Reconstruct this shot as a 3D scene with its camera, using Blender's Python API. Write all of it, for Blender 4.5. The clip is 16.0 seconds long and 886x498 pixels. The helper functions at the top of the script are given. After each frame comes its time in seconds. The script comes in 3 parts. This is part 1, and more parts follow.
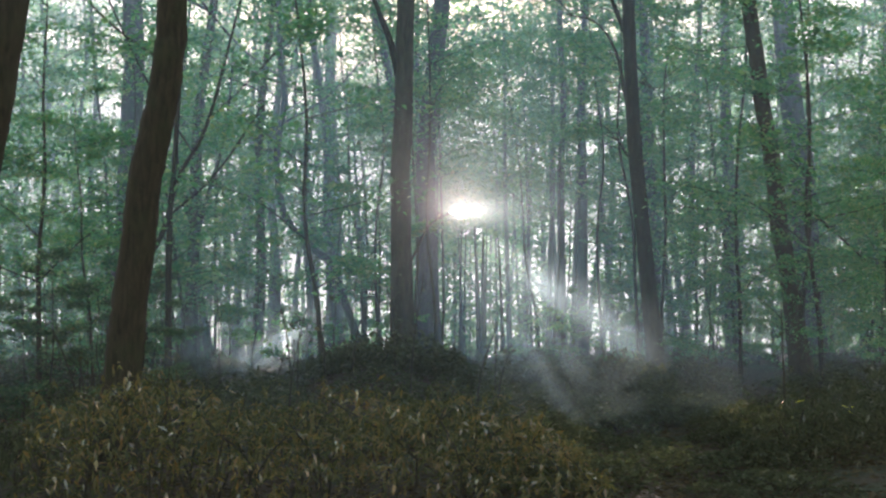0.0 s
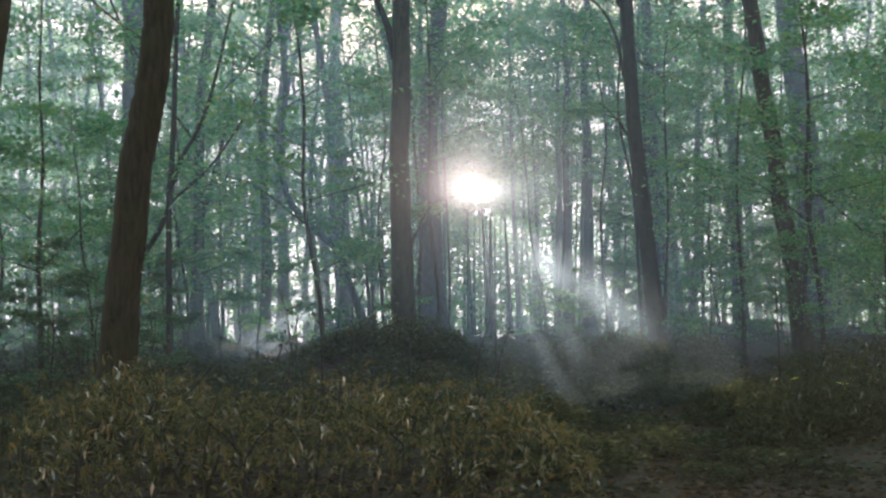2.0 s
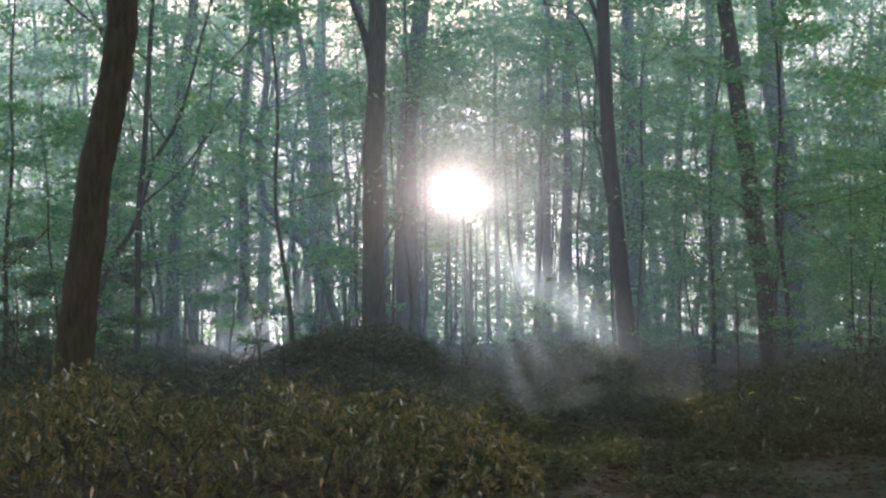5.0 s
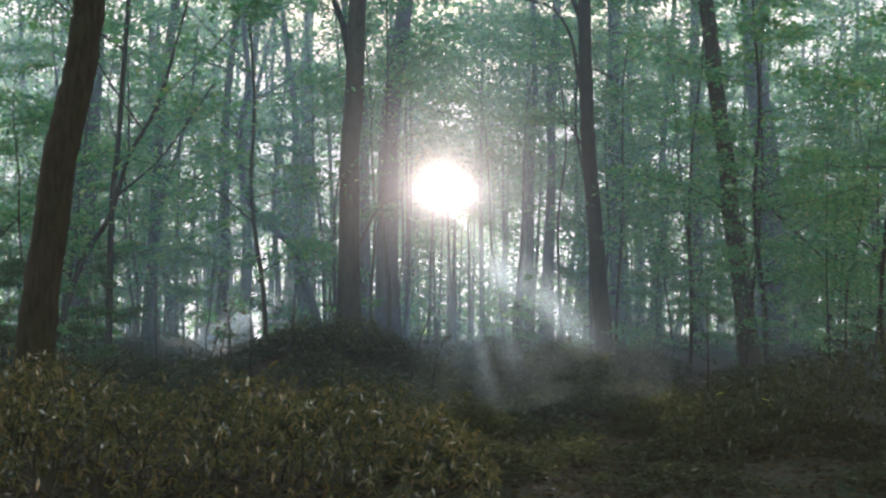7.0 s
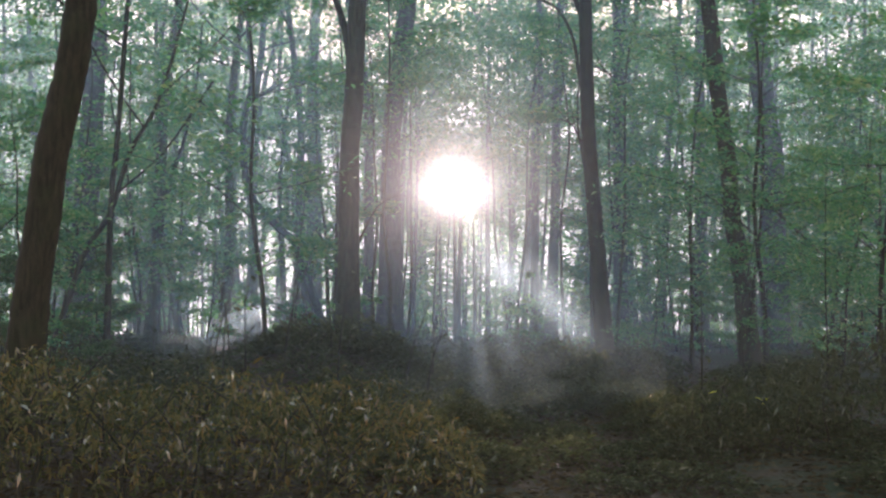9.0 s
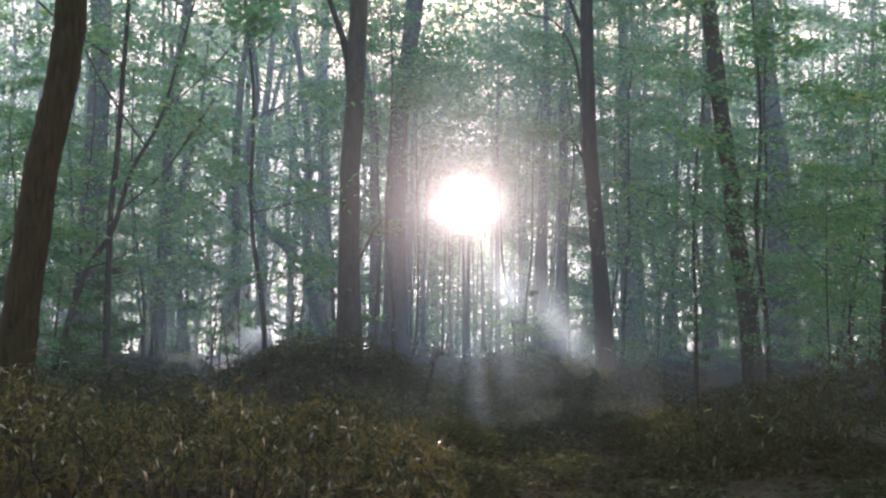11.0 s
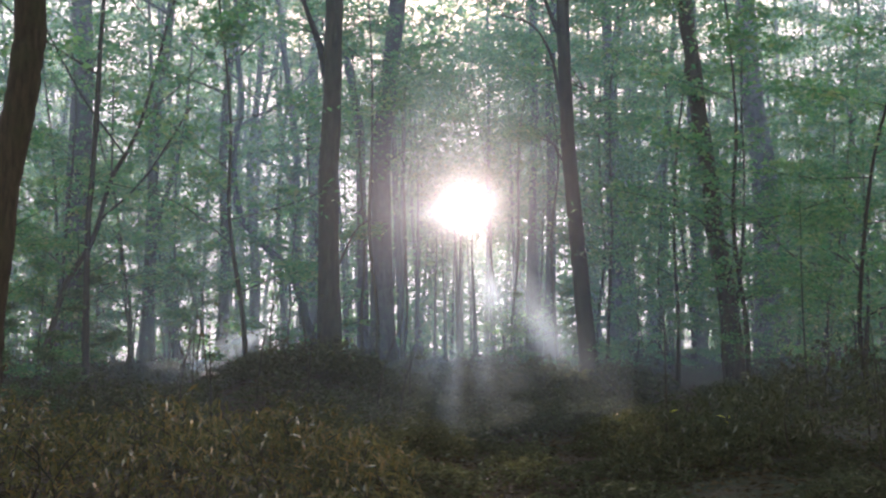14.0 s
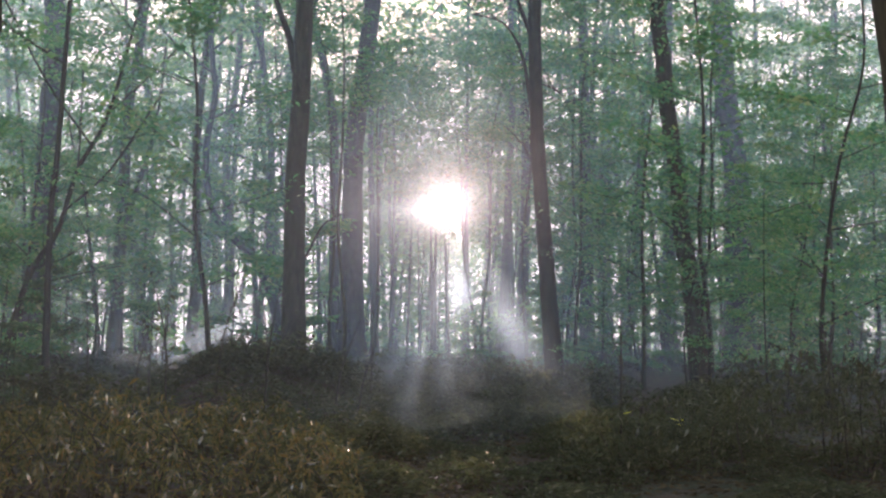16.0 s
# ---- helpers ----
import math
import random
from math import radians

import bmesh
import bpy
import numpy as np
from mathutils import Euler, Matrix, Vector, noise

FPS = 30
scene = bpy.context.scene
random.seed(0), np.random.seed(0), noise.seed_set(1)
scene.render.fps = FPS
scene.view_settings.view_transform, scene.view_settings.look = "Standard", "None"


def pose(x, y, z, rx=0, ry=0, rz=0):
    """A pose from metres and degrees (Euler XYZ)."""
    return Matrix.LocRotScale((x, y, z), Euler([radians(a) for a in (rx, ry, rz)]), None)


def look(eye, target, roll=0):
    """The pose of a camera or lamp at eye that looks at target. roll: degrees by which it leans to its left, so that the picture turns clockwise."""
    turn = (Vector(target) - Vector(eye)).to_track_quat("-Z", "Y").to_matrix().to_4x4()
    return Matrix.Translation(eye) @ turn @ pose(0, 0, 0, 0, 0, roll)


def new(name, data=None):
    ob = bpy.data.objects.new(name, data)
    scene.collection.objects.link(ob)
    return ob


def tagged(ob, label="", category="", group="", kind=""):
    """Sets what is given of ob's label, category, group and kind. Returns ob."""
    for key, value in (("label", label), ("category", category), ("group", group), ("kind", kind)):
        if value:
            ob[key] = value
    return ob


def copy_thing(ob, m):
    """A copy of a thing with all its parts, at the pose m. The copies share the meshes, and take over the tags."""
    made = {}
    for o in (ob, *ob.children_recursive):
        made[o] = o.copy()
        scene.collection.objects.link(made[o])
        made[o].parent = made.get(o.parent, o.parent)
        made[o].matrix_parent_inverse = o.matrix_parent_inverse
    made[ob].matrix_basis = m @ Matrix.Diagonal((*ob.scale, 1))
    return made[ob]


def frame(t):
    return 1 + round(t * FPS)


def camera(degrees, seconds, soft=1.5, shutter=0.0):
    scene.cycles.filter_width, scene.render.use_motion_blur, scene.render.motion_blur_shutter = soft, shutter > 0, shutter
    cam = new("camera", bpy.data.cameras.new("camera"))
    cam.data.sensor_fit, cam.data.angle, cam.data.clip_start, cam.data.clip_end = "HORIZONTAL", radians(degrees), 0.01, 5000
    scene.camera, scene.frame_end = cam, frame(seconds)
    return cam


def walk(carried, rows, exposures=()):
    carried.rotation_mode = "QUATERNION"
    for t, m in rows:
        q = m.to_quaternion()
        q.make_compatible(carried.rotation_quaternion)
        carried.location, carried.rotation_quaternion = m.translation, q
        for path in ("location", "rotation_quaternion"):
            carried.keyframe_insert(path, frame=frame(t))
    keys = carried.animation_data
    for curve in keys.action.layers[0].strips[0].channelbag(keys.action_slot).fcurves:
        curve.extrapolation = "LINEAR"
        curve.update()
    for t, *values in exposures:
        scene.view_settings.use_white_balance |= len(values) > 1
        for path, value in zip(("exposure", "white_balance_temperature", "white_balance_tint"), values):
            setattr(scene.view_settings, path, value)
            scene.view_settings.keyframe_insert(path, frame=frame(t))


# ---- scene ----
cam = camera(39.2, 16.0, 2.3)
PATH = [
    (0, (0.202, -0.174, 1.507), (0.19, 1.825, 1.571), -0.6),
    (0.5, (0.257, -0.186, 1.505), (0.246, 1.814, 1.557), -1.0),
    (1, (0.299, -0.18, 1.521), (0.285, 1.819, 1.559), -1.2),
    (1.5, (0.356, -0.179, 1.526), (0.331, 1.82, 1.559), -1.6),
    (2, (0.396, -0.18, 1.531), (0.362, 1.819, 1.564), -1.6),
    (2.5, (0.441, -0.195, 1.542), (0.398, 1.804, 1.577), -1.8),
    (3, (0.487, -0.199, 1.55), (0.44, 1.8, 1.587), -1.8),
    (3.5, (0.522, -0.194, 1.554), (0.48, 1.805, 1.592), -1.4),
    (4, (0.56, -0.202, 1.561), (0.525, 1.797, 1.6), -1.1),
    (6.5, (0.775, -0.086, 1.526), (0.781, 1.914, 1.57), 0.3),
    (7, (0.826, -0.064, 1.532), (0.829, 1.936, 1.569), 0.4),
    (7.5, (0.86, -0.036, 1.522), (0.862, 1.963, 1.557), 0.5),
    (8, (0.894, -0.027, 1.522), (0.893, 1.972, 1.556), 0.6),
    (8.5, (0.941, -0.034, 1.522), (0.934, 1.965, 1.555), 0.5),
    (9, (0.989, -0.041, 1.524), (0.975, 1.959, 1.558), 0.6),
    (11.5, (1.246, 0.048, 1.513), (1.202, 2.046, 1.582), 0.3),
    (12, (1.29, 0.046, 1.525), (1.243, 2.044, 1.596), 0.1),
    (12.5, (1.344, 0.05, 1.524), (1.295, 2.048, 1.597), -0.1),
    (13, (1.41, 0.051, 1.538), (1.361, 2.049, 1.609), -0.2),
    (13.5, (1.475, 0.028, 1.542), (1.427, 2.027, 1.612), -0.4),
    (14, (1.533, 0.034, 1.543), (1.491, 2.032, 1.609), -0.5),
    (14.5, (1.606, 0.023, 1.548), (1.568, 2.022, 1.608), -0.3),
    (15, (1.658, 0.027, 1.546), (1.629, 2.026, 1.603), 0.1),
    (15.5, (1.708, 0.047, 1.545), (1.688, 2.046, 1.603), 0.4),
    (16, (1.76, 0.092, 1.542), (1.747, 2.091, 1.605), 0.6),
]
walk(cam, [(t, look(eye, target, roll)) for t, eye, target, roll in PATH], [(0, 3.75, 6580, 17), (4, 3.83, 6580, 22), (7.5, 3.68, 6520, 17), (9, 3.84, 6650, 28), (13.5, 3.76, 6690, 29), (16, 3.9, 6760, 35)])

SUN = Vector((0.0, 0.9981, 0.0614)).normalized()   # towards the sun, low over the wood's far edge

# lanes of the light shafts, placed to fit the camera's view, leaves cut away: x, height at y = 0, half width, spread of
# the discs, where they begin and end, their density
LANES = [(-3.5, -1.21, 0.27, 1.1, 20.0, 34.0, 3.4), (1.95, 0.1, 0.28, 1.15, 17.5, 27.5, 0.85), (2.75, -0.4, 0.34, 1.1, 15.0, 27.0, 0.7), (1.3, -0.45, 0.18, 1.1, 10.5, 22.0, 0.6),
         (1.68, -0.4, 0.18, 1.1, 12.0, 23.0, 0.45), (1.08, -0.4, 0.14, 1.1, 12.5, 23.0, 0.45)]

# ---- world, sun, exposure ----
world = bpy.data.worlds.new("morning_sky")
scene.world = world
world.use_nodes = True
wn, wl = world.node_tree.nodes, world.node_tree.links
wn.clear()
w_out = wn.new("ShaderNodeOutputWorld")
w_sky = wn.new("ShaderNodeTexSky")
w_sky.sky_type, w_sky.sun_disc = "NISHITA", False
w_sky.sun_elevation, w_sky.sun_rotation = radians(3.5), 0.0
w_sky.air_density, w_sky.dust_density, w_sky.ozone_density = 1.0, 2.0, 2.0
w_bg = wn.new("ShaderNodeBackground")
w_bg.inputs[1].default_value = 0.15
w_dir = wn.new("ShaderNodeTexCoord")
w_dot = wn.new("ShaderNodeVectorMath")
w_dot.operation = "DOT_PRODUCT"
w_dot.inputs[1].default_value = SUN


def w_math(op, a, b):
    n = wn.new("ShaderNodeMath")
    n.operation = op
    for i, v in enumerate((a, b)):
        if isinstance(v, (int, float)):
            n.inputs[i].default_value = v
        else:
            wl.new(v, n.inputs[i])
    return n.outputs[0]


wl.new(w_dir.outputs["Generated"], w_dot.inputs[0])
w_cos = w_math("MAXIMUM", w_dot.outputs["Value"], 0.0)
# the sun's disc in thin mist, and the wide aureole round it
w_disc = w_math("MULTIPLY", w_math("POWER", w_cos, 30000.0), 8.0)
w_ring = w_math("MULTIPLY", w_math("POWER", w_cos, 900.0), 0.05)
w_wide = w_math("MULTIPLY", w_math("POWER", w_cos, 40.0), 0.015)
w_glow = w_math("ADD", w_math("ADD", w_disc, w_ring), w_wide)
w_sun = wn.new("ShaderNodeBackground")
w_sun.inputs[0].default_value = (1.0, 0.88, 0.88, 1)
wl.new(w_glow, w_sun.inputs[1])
# pale haze low over the land all round
w_sep = wn.new("ShaderNodeSeparateXYZ")
wl.new(w_dir.outputs["Generated"], w_sep.inputs[0])
w_low = wn.new("ShaderNodeMapRange")
w_low.interpolation_type = "SMOOTHSTEP"
for i, v in ((1, 0.6), (2, 0.12), (3, 0.0), (4, 1.0)):
    w_low.inputs[i].default_value = v
wl.new(w_sep.outputs["Z"], w_low.inputs[0])
w_haze = wn.new("ShaderNodeBackground")
w_haze.inputs[0].default_value = (0.96, 0.89, 0.92, 1)
w_haze.inputs[1].default_value = 0.15
w_mix, w_add = wn.new("ShaderNodeMixShader"), wn.new("ShaderNodeAddShader")
wl.new(w_sky.outputs[0], w_bg.inputs[0])
wl.new(w_low.outputs[0], w_mix.inputs[0])
wl.new(w_bg.outputs[0], w_mix.inputs[1])
wl.new(w_haze.outputs[0], w_mix.inputs[2])
wl.new(w_mix.outputs[0], w_add.inputs[0])
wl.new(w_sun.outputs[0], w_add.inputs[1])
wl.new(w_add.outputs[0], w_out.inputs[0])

sun_data = bpy.data.lights.new("sun", "SUN")
sun_data.energy, sun_data.angle, sun_data.color = 1.4, radians(0.6), (1.0, 0.88, 0.82)
sun_lamp = new("sun", sun_data)
sun_lamp.matrix_world = look(SUN * 100, (0, 0, 0))
scene.cycles.transparent_max_bounces = 32


# ---- materials ----
class Nodes:
    """A small builder for node materials."""

    def __init__(self, name):
        self.mat = bpy.data.materials.new(name)
        self.mat.use_nodes = True
        self.tree = self.mat.node_tree
        self.tree.nodes.clear()
        self.out = self.tree.nodes.new("ShaderNodeOutputMaterial")

    def node(self, kind, **inputs):
        n = self.tree.nodes.new(kind)
        for key, value in inputs.items():
            self.put(n, key, value)
        return n

    def put(self, n, key, value):
        socket = n.inputs[int(key[1:])] if key[0] == "i" and key[1:].isdigit() else n.inputs[key.replace("_", " ")]
        if hasattr(value, "is_linked"):
            self.tree.links.new(value, socket)
        else:
            socket.default_value = value

    def math(self, op, a, b=0.0):
        n = self.node("ShaderNodeMath", i0=a, i1=b)
        n.operation = op
        return n.outputs[0]

    def fade(self, value, a, b, c=1.0, d=0.0):
        n = self.node("ShaderNodeMapRange", Value=value, i1=a, i2=b, i3=c, i4=d)
        n.interpolation_type = "SMOOTHSTEP"
        return n.outputs[0]

    def noise(self, vector, scale, detail=4.0, rough=0.55):
        return self.node("ShaderNodeTexNoise", Vector=vector, Scale=scale, Detail=detail, Roughness=rough).outputs["Fac"]

    def ramp(self, fac, stops):
        n = self.node("ShaderNodeValToRGB", Fac=fac)
        els = n.color_ramp.elements
        while len(els) < len(stops):
            els.new(0.5)
        for e, (p, c) in zip(els, stops):
            e.position, e.color = p, (*c, 1) if len(c) == 3 else c
        return n.outputs["Color"]

    def mix(self, fac, a, b, blend="MIX"):
        n = self.node("ShaderNodeMix")
        n.data_type, n.blend_type = "RGBA", blend
        self.put(n, "i0", fac), self.put(n, "i6", a), self.put(n, "i7", b)
        return n.outputs[2]

    def done(self, shader):
        self.tree.links.new(shader, self.out.inputs["Surface"])
        return self.mat


def bark_material(name, dark, light, moss, scale=1.0):
    m = Nodes(name)
    co = m.node("ShaderNodeTexCoord").outputs["Object"]
    rnd = m.node("ShaderNodeObjectInfo").outputs["Random"]
    stretch = m.node("ShaderNodeMapping", Vector=co, Scale=(1, 1, 0.16)).outputs[0]
    ridges = m.noise(stretch, 26 * scale, 6, 0.65)
    plates = m.noise(co, 5 * scale, 3)
    col = m.ramp(ridges, [(0.32, dark), (0.68, light)])
    col = m.mix(m.math("MULTIPLY", m.ramp(plates, [(0.45, (0, 0, 0)), (0.7, (1, 1, 1))]), 0.55), col, (*moss, 1))
    tone = m.math("ADD", 0.75, m.math("MULTIPLY", rnd, 0.5))
    col = m.mix(1.0, col, m.node("ShaderNodeCombineColor", i0=tone, i1=tone, i2=tone).outputs[0], "MULTIPLY")
    bump = m.node("ShaderNodeBump", Strength=0.5, Distance=0.015, Height=m.math("ADD", ridges, plates))
    return m.done(m.node("ShaderNodeBsdfPrincipled", Base_Color=col, Roughness=0.9, Specular_IOR_Level=0.12, Normal=bump.outputs[0]).outputs[0])


def leaf_material(name, stops, through_gain=1.6, gloss=0.04, rough=0.4, clumps=0.7):
    """Thin leaves: reflected and transmitted light, a weak sheen, a colour that varies leaf by leaf and clump by clump."""
    m = Nodes(name)
    geo = m.node("ShaderNodeNewGeometry")
    info = m.node("ShaderNodeObjectInfo")
    clump = m.noise(geo.outputs["Position"], clumps, 2)
    mixv = m.math("ADD", m.math("MULTIPLY", geo.outputs["Random Per Island"], 0.6), m.math("MULTIPLY", clump, 0.4))
    col = m.ramp(m.math("ADD", m.math("MULTIPLY", mixv, 0.9), m.math("MULTIPLY", info.outputs["Random"], 0.1)), stops)
    lit = m.mix(1.0, col, (through_gain, through_gain * 1.05, through_gain * 0.9, 1), "MULTIPLY")
    body = m.node("ShaderNodeMixShader", i0=0.5, i1=m.node("ShaderNodeBsdfDiffuse", Color=col).outputs[0],
                  i2=m.node("ShaderNodeBsdfTranslucent", Color=lit).outputs[0])
    sheen = m.node("ShaderNodeBsdfGlossy", Roughness=rough)
    sheen.inputs["Color"].default_value = (1.0, 0.84, 0.6, 1)
    waxy = m.math("MULTIPLY", m.math("ADD", 0.4, m.math("MULTIPLY", m.math("POWER", geo.outputs["Random Per Island"], 12.0), 6.0)), gloss)
    return m.done(m.node("ShaderNodeMixShader", i0=waxy, i1=body.outputs[0], i2=sheen.outputs[0]).outputs[0])


def ground_material():
    m = Nodes("forest_floor")
    co = m.node("ShaderNodeTexCoord").outputs["Object"]
    big, mid, fine = m.noise(co, 0.35, 3), m.noise(co, 3.0, 4), m.noise(co, 28.0, 4, 0.7)
    litter = m.node("ShaderNodeTexVoronoi", Vector=co, Scale=14.0)
    col = m.ramp(fine, [(0.3, (0.025, 0.018, 0.009)), (0.55, (0.064, 0.046, 0.022)), (0.75, (0.11, 0.08, 0.04))])
    col = m.mix(m.math("MULTIPLY", litter.outputs["Distance"], 0.6), col, (0.1, 0.06, 0.032, 1))
    col = m.mix(m.ramp(m.math("ADD", m.math("MULTIPLY", big, 0.6), m.math("MULTIPLY", mid, 0.4)),
                       [(0.48, (0, 0, 0)), (0.62, (0.8, 0.8, 0.8))]), col, (0.035, 0.05, 0.018, 1))
    bump = m.node("ShaderNodeBump", Strength=0.8, Distance=0.05, Height=m.math("ADD", fine, litter.outputs["Distance"]))
    return m.done(m.node("ShaderNodeBsdfPrincipled", Base_Color=col, Roughness=0.95, Specular_IOR_Level=0.08, Normal=bump.outputs[0]).outputs[0])


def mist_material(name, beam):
    """See-through layers that stand in for haze and light shafts: tinted teal, they let most light by and scatter the
    rest, part of it nearly straight on.
    """
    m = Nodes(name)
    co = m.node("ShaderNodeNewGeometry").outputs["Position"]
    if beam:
        # a disc of the light shaft, dense in the middle and gone at its rim
        x, y, z = m.node("ShaderNodeSeparateXYZ", Vector=co).outputs
        across = m.node("ShaderNodeCombineXYZ", i0=x, i1=m.math("SUBTRACT", z, m.math("MULTIPLY", y, 0.0615)), i2=0.0).outputs[0]
        ripple = m.ramp(m.noise(across, 5.0, 2, 0.6), [(0.3, (0.3,) * 3), (0.7, (1, 1, 1))])
        off = m.node("ShaderNodeVectorMath", i0=m.node("ShaderNodeTexCoord").outputs["Generated"], i1=(0.5, 0.5, 0.5))
        off.operation = "SUBTRACT"
        px, py, pz = m.node("ShaderNodeSeparateXYZ", Vector=off.outputs[0]).outputs
        along = m.fade(m.math("ABSOLUTE", py), 0.22, 0.5)
        lane = m.node("ShaderNodeAttribute")
        lane.attribute_name = "rim"
        dense = m.node("ShaderNodeAttribute")
        dense.attribute_name = "dense"
        core = m.math("MULTIPLY", m.fade(lane.outputs["Fac"], 0.0, 1.0, 1.0, 0.0), dense.outputs["Fac"])
        thick = m.math("MULTIPLY", m.math("MULTIPLY", m.math("MULTIPLY", core, ripple), along), SHAFT)
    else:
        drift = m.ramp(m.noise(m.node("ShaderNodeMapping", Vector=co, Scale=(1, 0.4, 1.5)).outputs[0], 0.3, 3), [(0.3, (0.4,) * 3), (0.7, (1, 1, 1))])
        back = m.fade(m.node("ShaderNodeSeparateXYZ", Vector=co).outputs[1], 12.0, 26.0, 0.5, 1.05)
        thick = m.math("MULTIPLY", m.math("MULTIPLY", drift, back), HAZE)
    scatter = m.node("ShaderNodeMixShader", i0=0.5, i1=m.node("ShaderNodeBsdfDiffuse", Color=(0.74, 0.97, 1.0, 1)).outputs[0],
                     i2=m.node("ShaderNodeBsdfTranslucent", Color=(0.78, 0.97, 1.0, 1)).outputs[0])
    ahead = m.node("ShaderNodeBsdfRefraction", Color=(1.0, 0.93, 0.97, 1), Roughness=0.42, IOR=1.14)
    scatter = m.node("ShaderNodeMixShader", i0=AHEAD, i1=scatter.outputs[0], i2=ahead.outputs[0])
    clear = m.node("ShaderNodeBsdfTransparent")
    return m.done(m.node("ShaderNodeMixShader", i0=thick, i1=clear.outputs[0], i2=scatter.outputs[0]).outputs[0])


def veil_material():
    """A sheet added close to the camera as glare, which scatters the sun a few degrees round its disc."""
    m = Nodes("damp_air")
    co = m.node("ShaderNodeNewGeometry").outputs["Position"]
    patchy = m.ramp(m.noise(co, 1.4, 3), [(0.3, (0.6,) * 3), (0.7, (1, 1, 1))])
    # warm pale part, put in to lift the dark tones of the view
    pale = m.node("ShaderNodeMixShader", i0=0.5, i1=m.node("ShaderNodeBsdfDiffuse", Color=(1.0, 0.86, 0.6, 1)).outputs[0],
                  i2=m.node("ShaderNodeBsdfTranslucent", Color=(1.0, 0.86, 0.6, 1)).outputs[0])
    near = m.node("ShaderNodeBsdfRefraction", Color=(1.0, 0.94, 0.92, 1), Roughness=0.42, IOR=1.12)
    wide = m.node("ShaderNodeBsdfRefraction", Color=(1.0, 0.94, 0.9, 1), Roughness=0.5, IOR=1.25)
    ahead = m.node("ShaderNodeMixShader", i0=0.66, i1=near.outputs[0], i2=wide.outputs[0])
    scatter = m.node("ShaderNodeMixShader", i0=0.125, i1=pale.outputs[0], i2=ahead.outputs[0])
    clear = m.node("ShaderNodeBsdfTransparent")
    return m.done(m.node("ShaderNodeMixShader", i0=m.math("MULTIPLY", patchy, 0.013), i1=clear.outputs[0], i2=scatter.outputs[0]).outputs[0])


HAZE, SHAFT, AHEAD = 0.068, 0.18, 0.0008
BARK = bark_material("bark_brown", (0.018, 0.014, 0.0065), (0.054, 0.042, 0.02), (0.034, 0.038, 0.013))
# paler bark, mostly for trunks further back, some haze put into its colour
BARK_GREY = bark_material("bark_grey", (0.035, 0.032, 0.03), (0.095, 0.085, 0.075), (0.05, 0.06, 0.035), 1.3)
LEAF = leaf_material("leaf_green", [(0.25, (0.032, 0.1, 0.042)), (0.5, (0.055, 0.15, 0.046)), (0.72, (0.11, 0.18, 0.05)), (0.85, (0.2, 0.2, 0.05))], 2.5)
LEAF_LOW = leaf_material("leaf_undergrowth", [(0.25, (0.042, 0.048, 0.018)), (0.55, (0.066, 0.068, 0.025)), (0.8, (0.095, 0.088, 0.032))], 0.9, 0.015, 0.3)
LEAF_BUSH = leaf_material("leaf_bush", [(0.25, (0.036, 0.038, 0.011)), (0.42, (0.066, 0.06, 0.017)), (0.56, (0.1, 0.08, 0.022)), (0.66, (0.145, 0.078, 0.02)), (0.8, (0.2, 0.16, 0.038))], 1.7, 0.042, 0.12, 2.4)
# darker copy of the green leaf, with the shade put into its colour
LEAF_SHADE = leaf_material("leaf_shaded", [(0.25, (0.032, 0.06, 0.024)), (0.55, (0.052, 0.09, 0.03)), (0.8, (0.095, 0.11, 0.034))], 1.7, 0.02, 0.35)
LEAF_YELLOW = leaf_material("leaf_yellow", [(0.2, (0.4, 0.34, 0.04)), (0.8, (0.5, 0.45, 0.06))], 1.5, 0.05, 0.4)
LITTER = leaf_material("leaf_fallen", [(0.2, (0.03, 0.021, 0.009)), (0.5, (0.085, 0.055, 0.022)), (0.8, (0.12, 0.085, 0.036))], 0.6, 0.004, 0.4)
FLOOR = ground_material()
VEIL, HAZE_SHEET, BEAM = veil_material(), mist_material("mist", False), mist_material("shaft_discs", True)


# ---- mesh helpers ----
rng = np.random.default_rng(7)


def mesh_of(name, verts, faces, mat, smooth=False):
    """A mesh from arrays: verts (n, 3), faces (m, k)."""
    verts, faces = np.asarray(verts, np.float32), np.asarray(faces, np.int32)
    me = bpy.data.meshes.new(name)
    m, k = faces.shape
    me.vertices.add(len(verts)), me.loops.add(m * k), me.polygons.add(m)
    me.vertices.foreach_set("co", verts.ravel())
    me.loops.foreach_set("vertex_index", faces.ravel())
    me.polygons.foreach_set("loop_start", np.arange(0, m * k, k, dtype=np.int32))
    me.polygons.foreach_set("use_smooth", np.full(m, smooth))
    me.materials.append(mat)
    me.update(calc_edges=True)
    return me


def part(name, me, parent, label=""):
    ob = new(name, me)
    ob.parent = parent
    return tagged(ob, label)


def ground_z(x, y):
    """The forest floor: gentle humps, a low bank, and a slope that falls away behind."""
    x, y = np.asarray(x, float), np.asarray(y, float)
    z = 0.06 * np.sin(0.9 * x + 1.3) * np.cos(0.7 * y) + 0.05 * np.sin(2.1 * x + 0.6 * y)
    z = z + 0.5 * np.exp(-((x + 0.75) / 1.25) ** 2 - ((y - 16.3) / 1.5) ** 2)
    fall = np.clip(y - 20, 0, None)
    return z * np.exp(-np.abs(y) / 200) - 0.055 * fall * fall / (fall + 8)


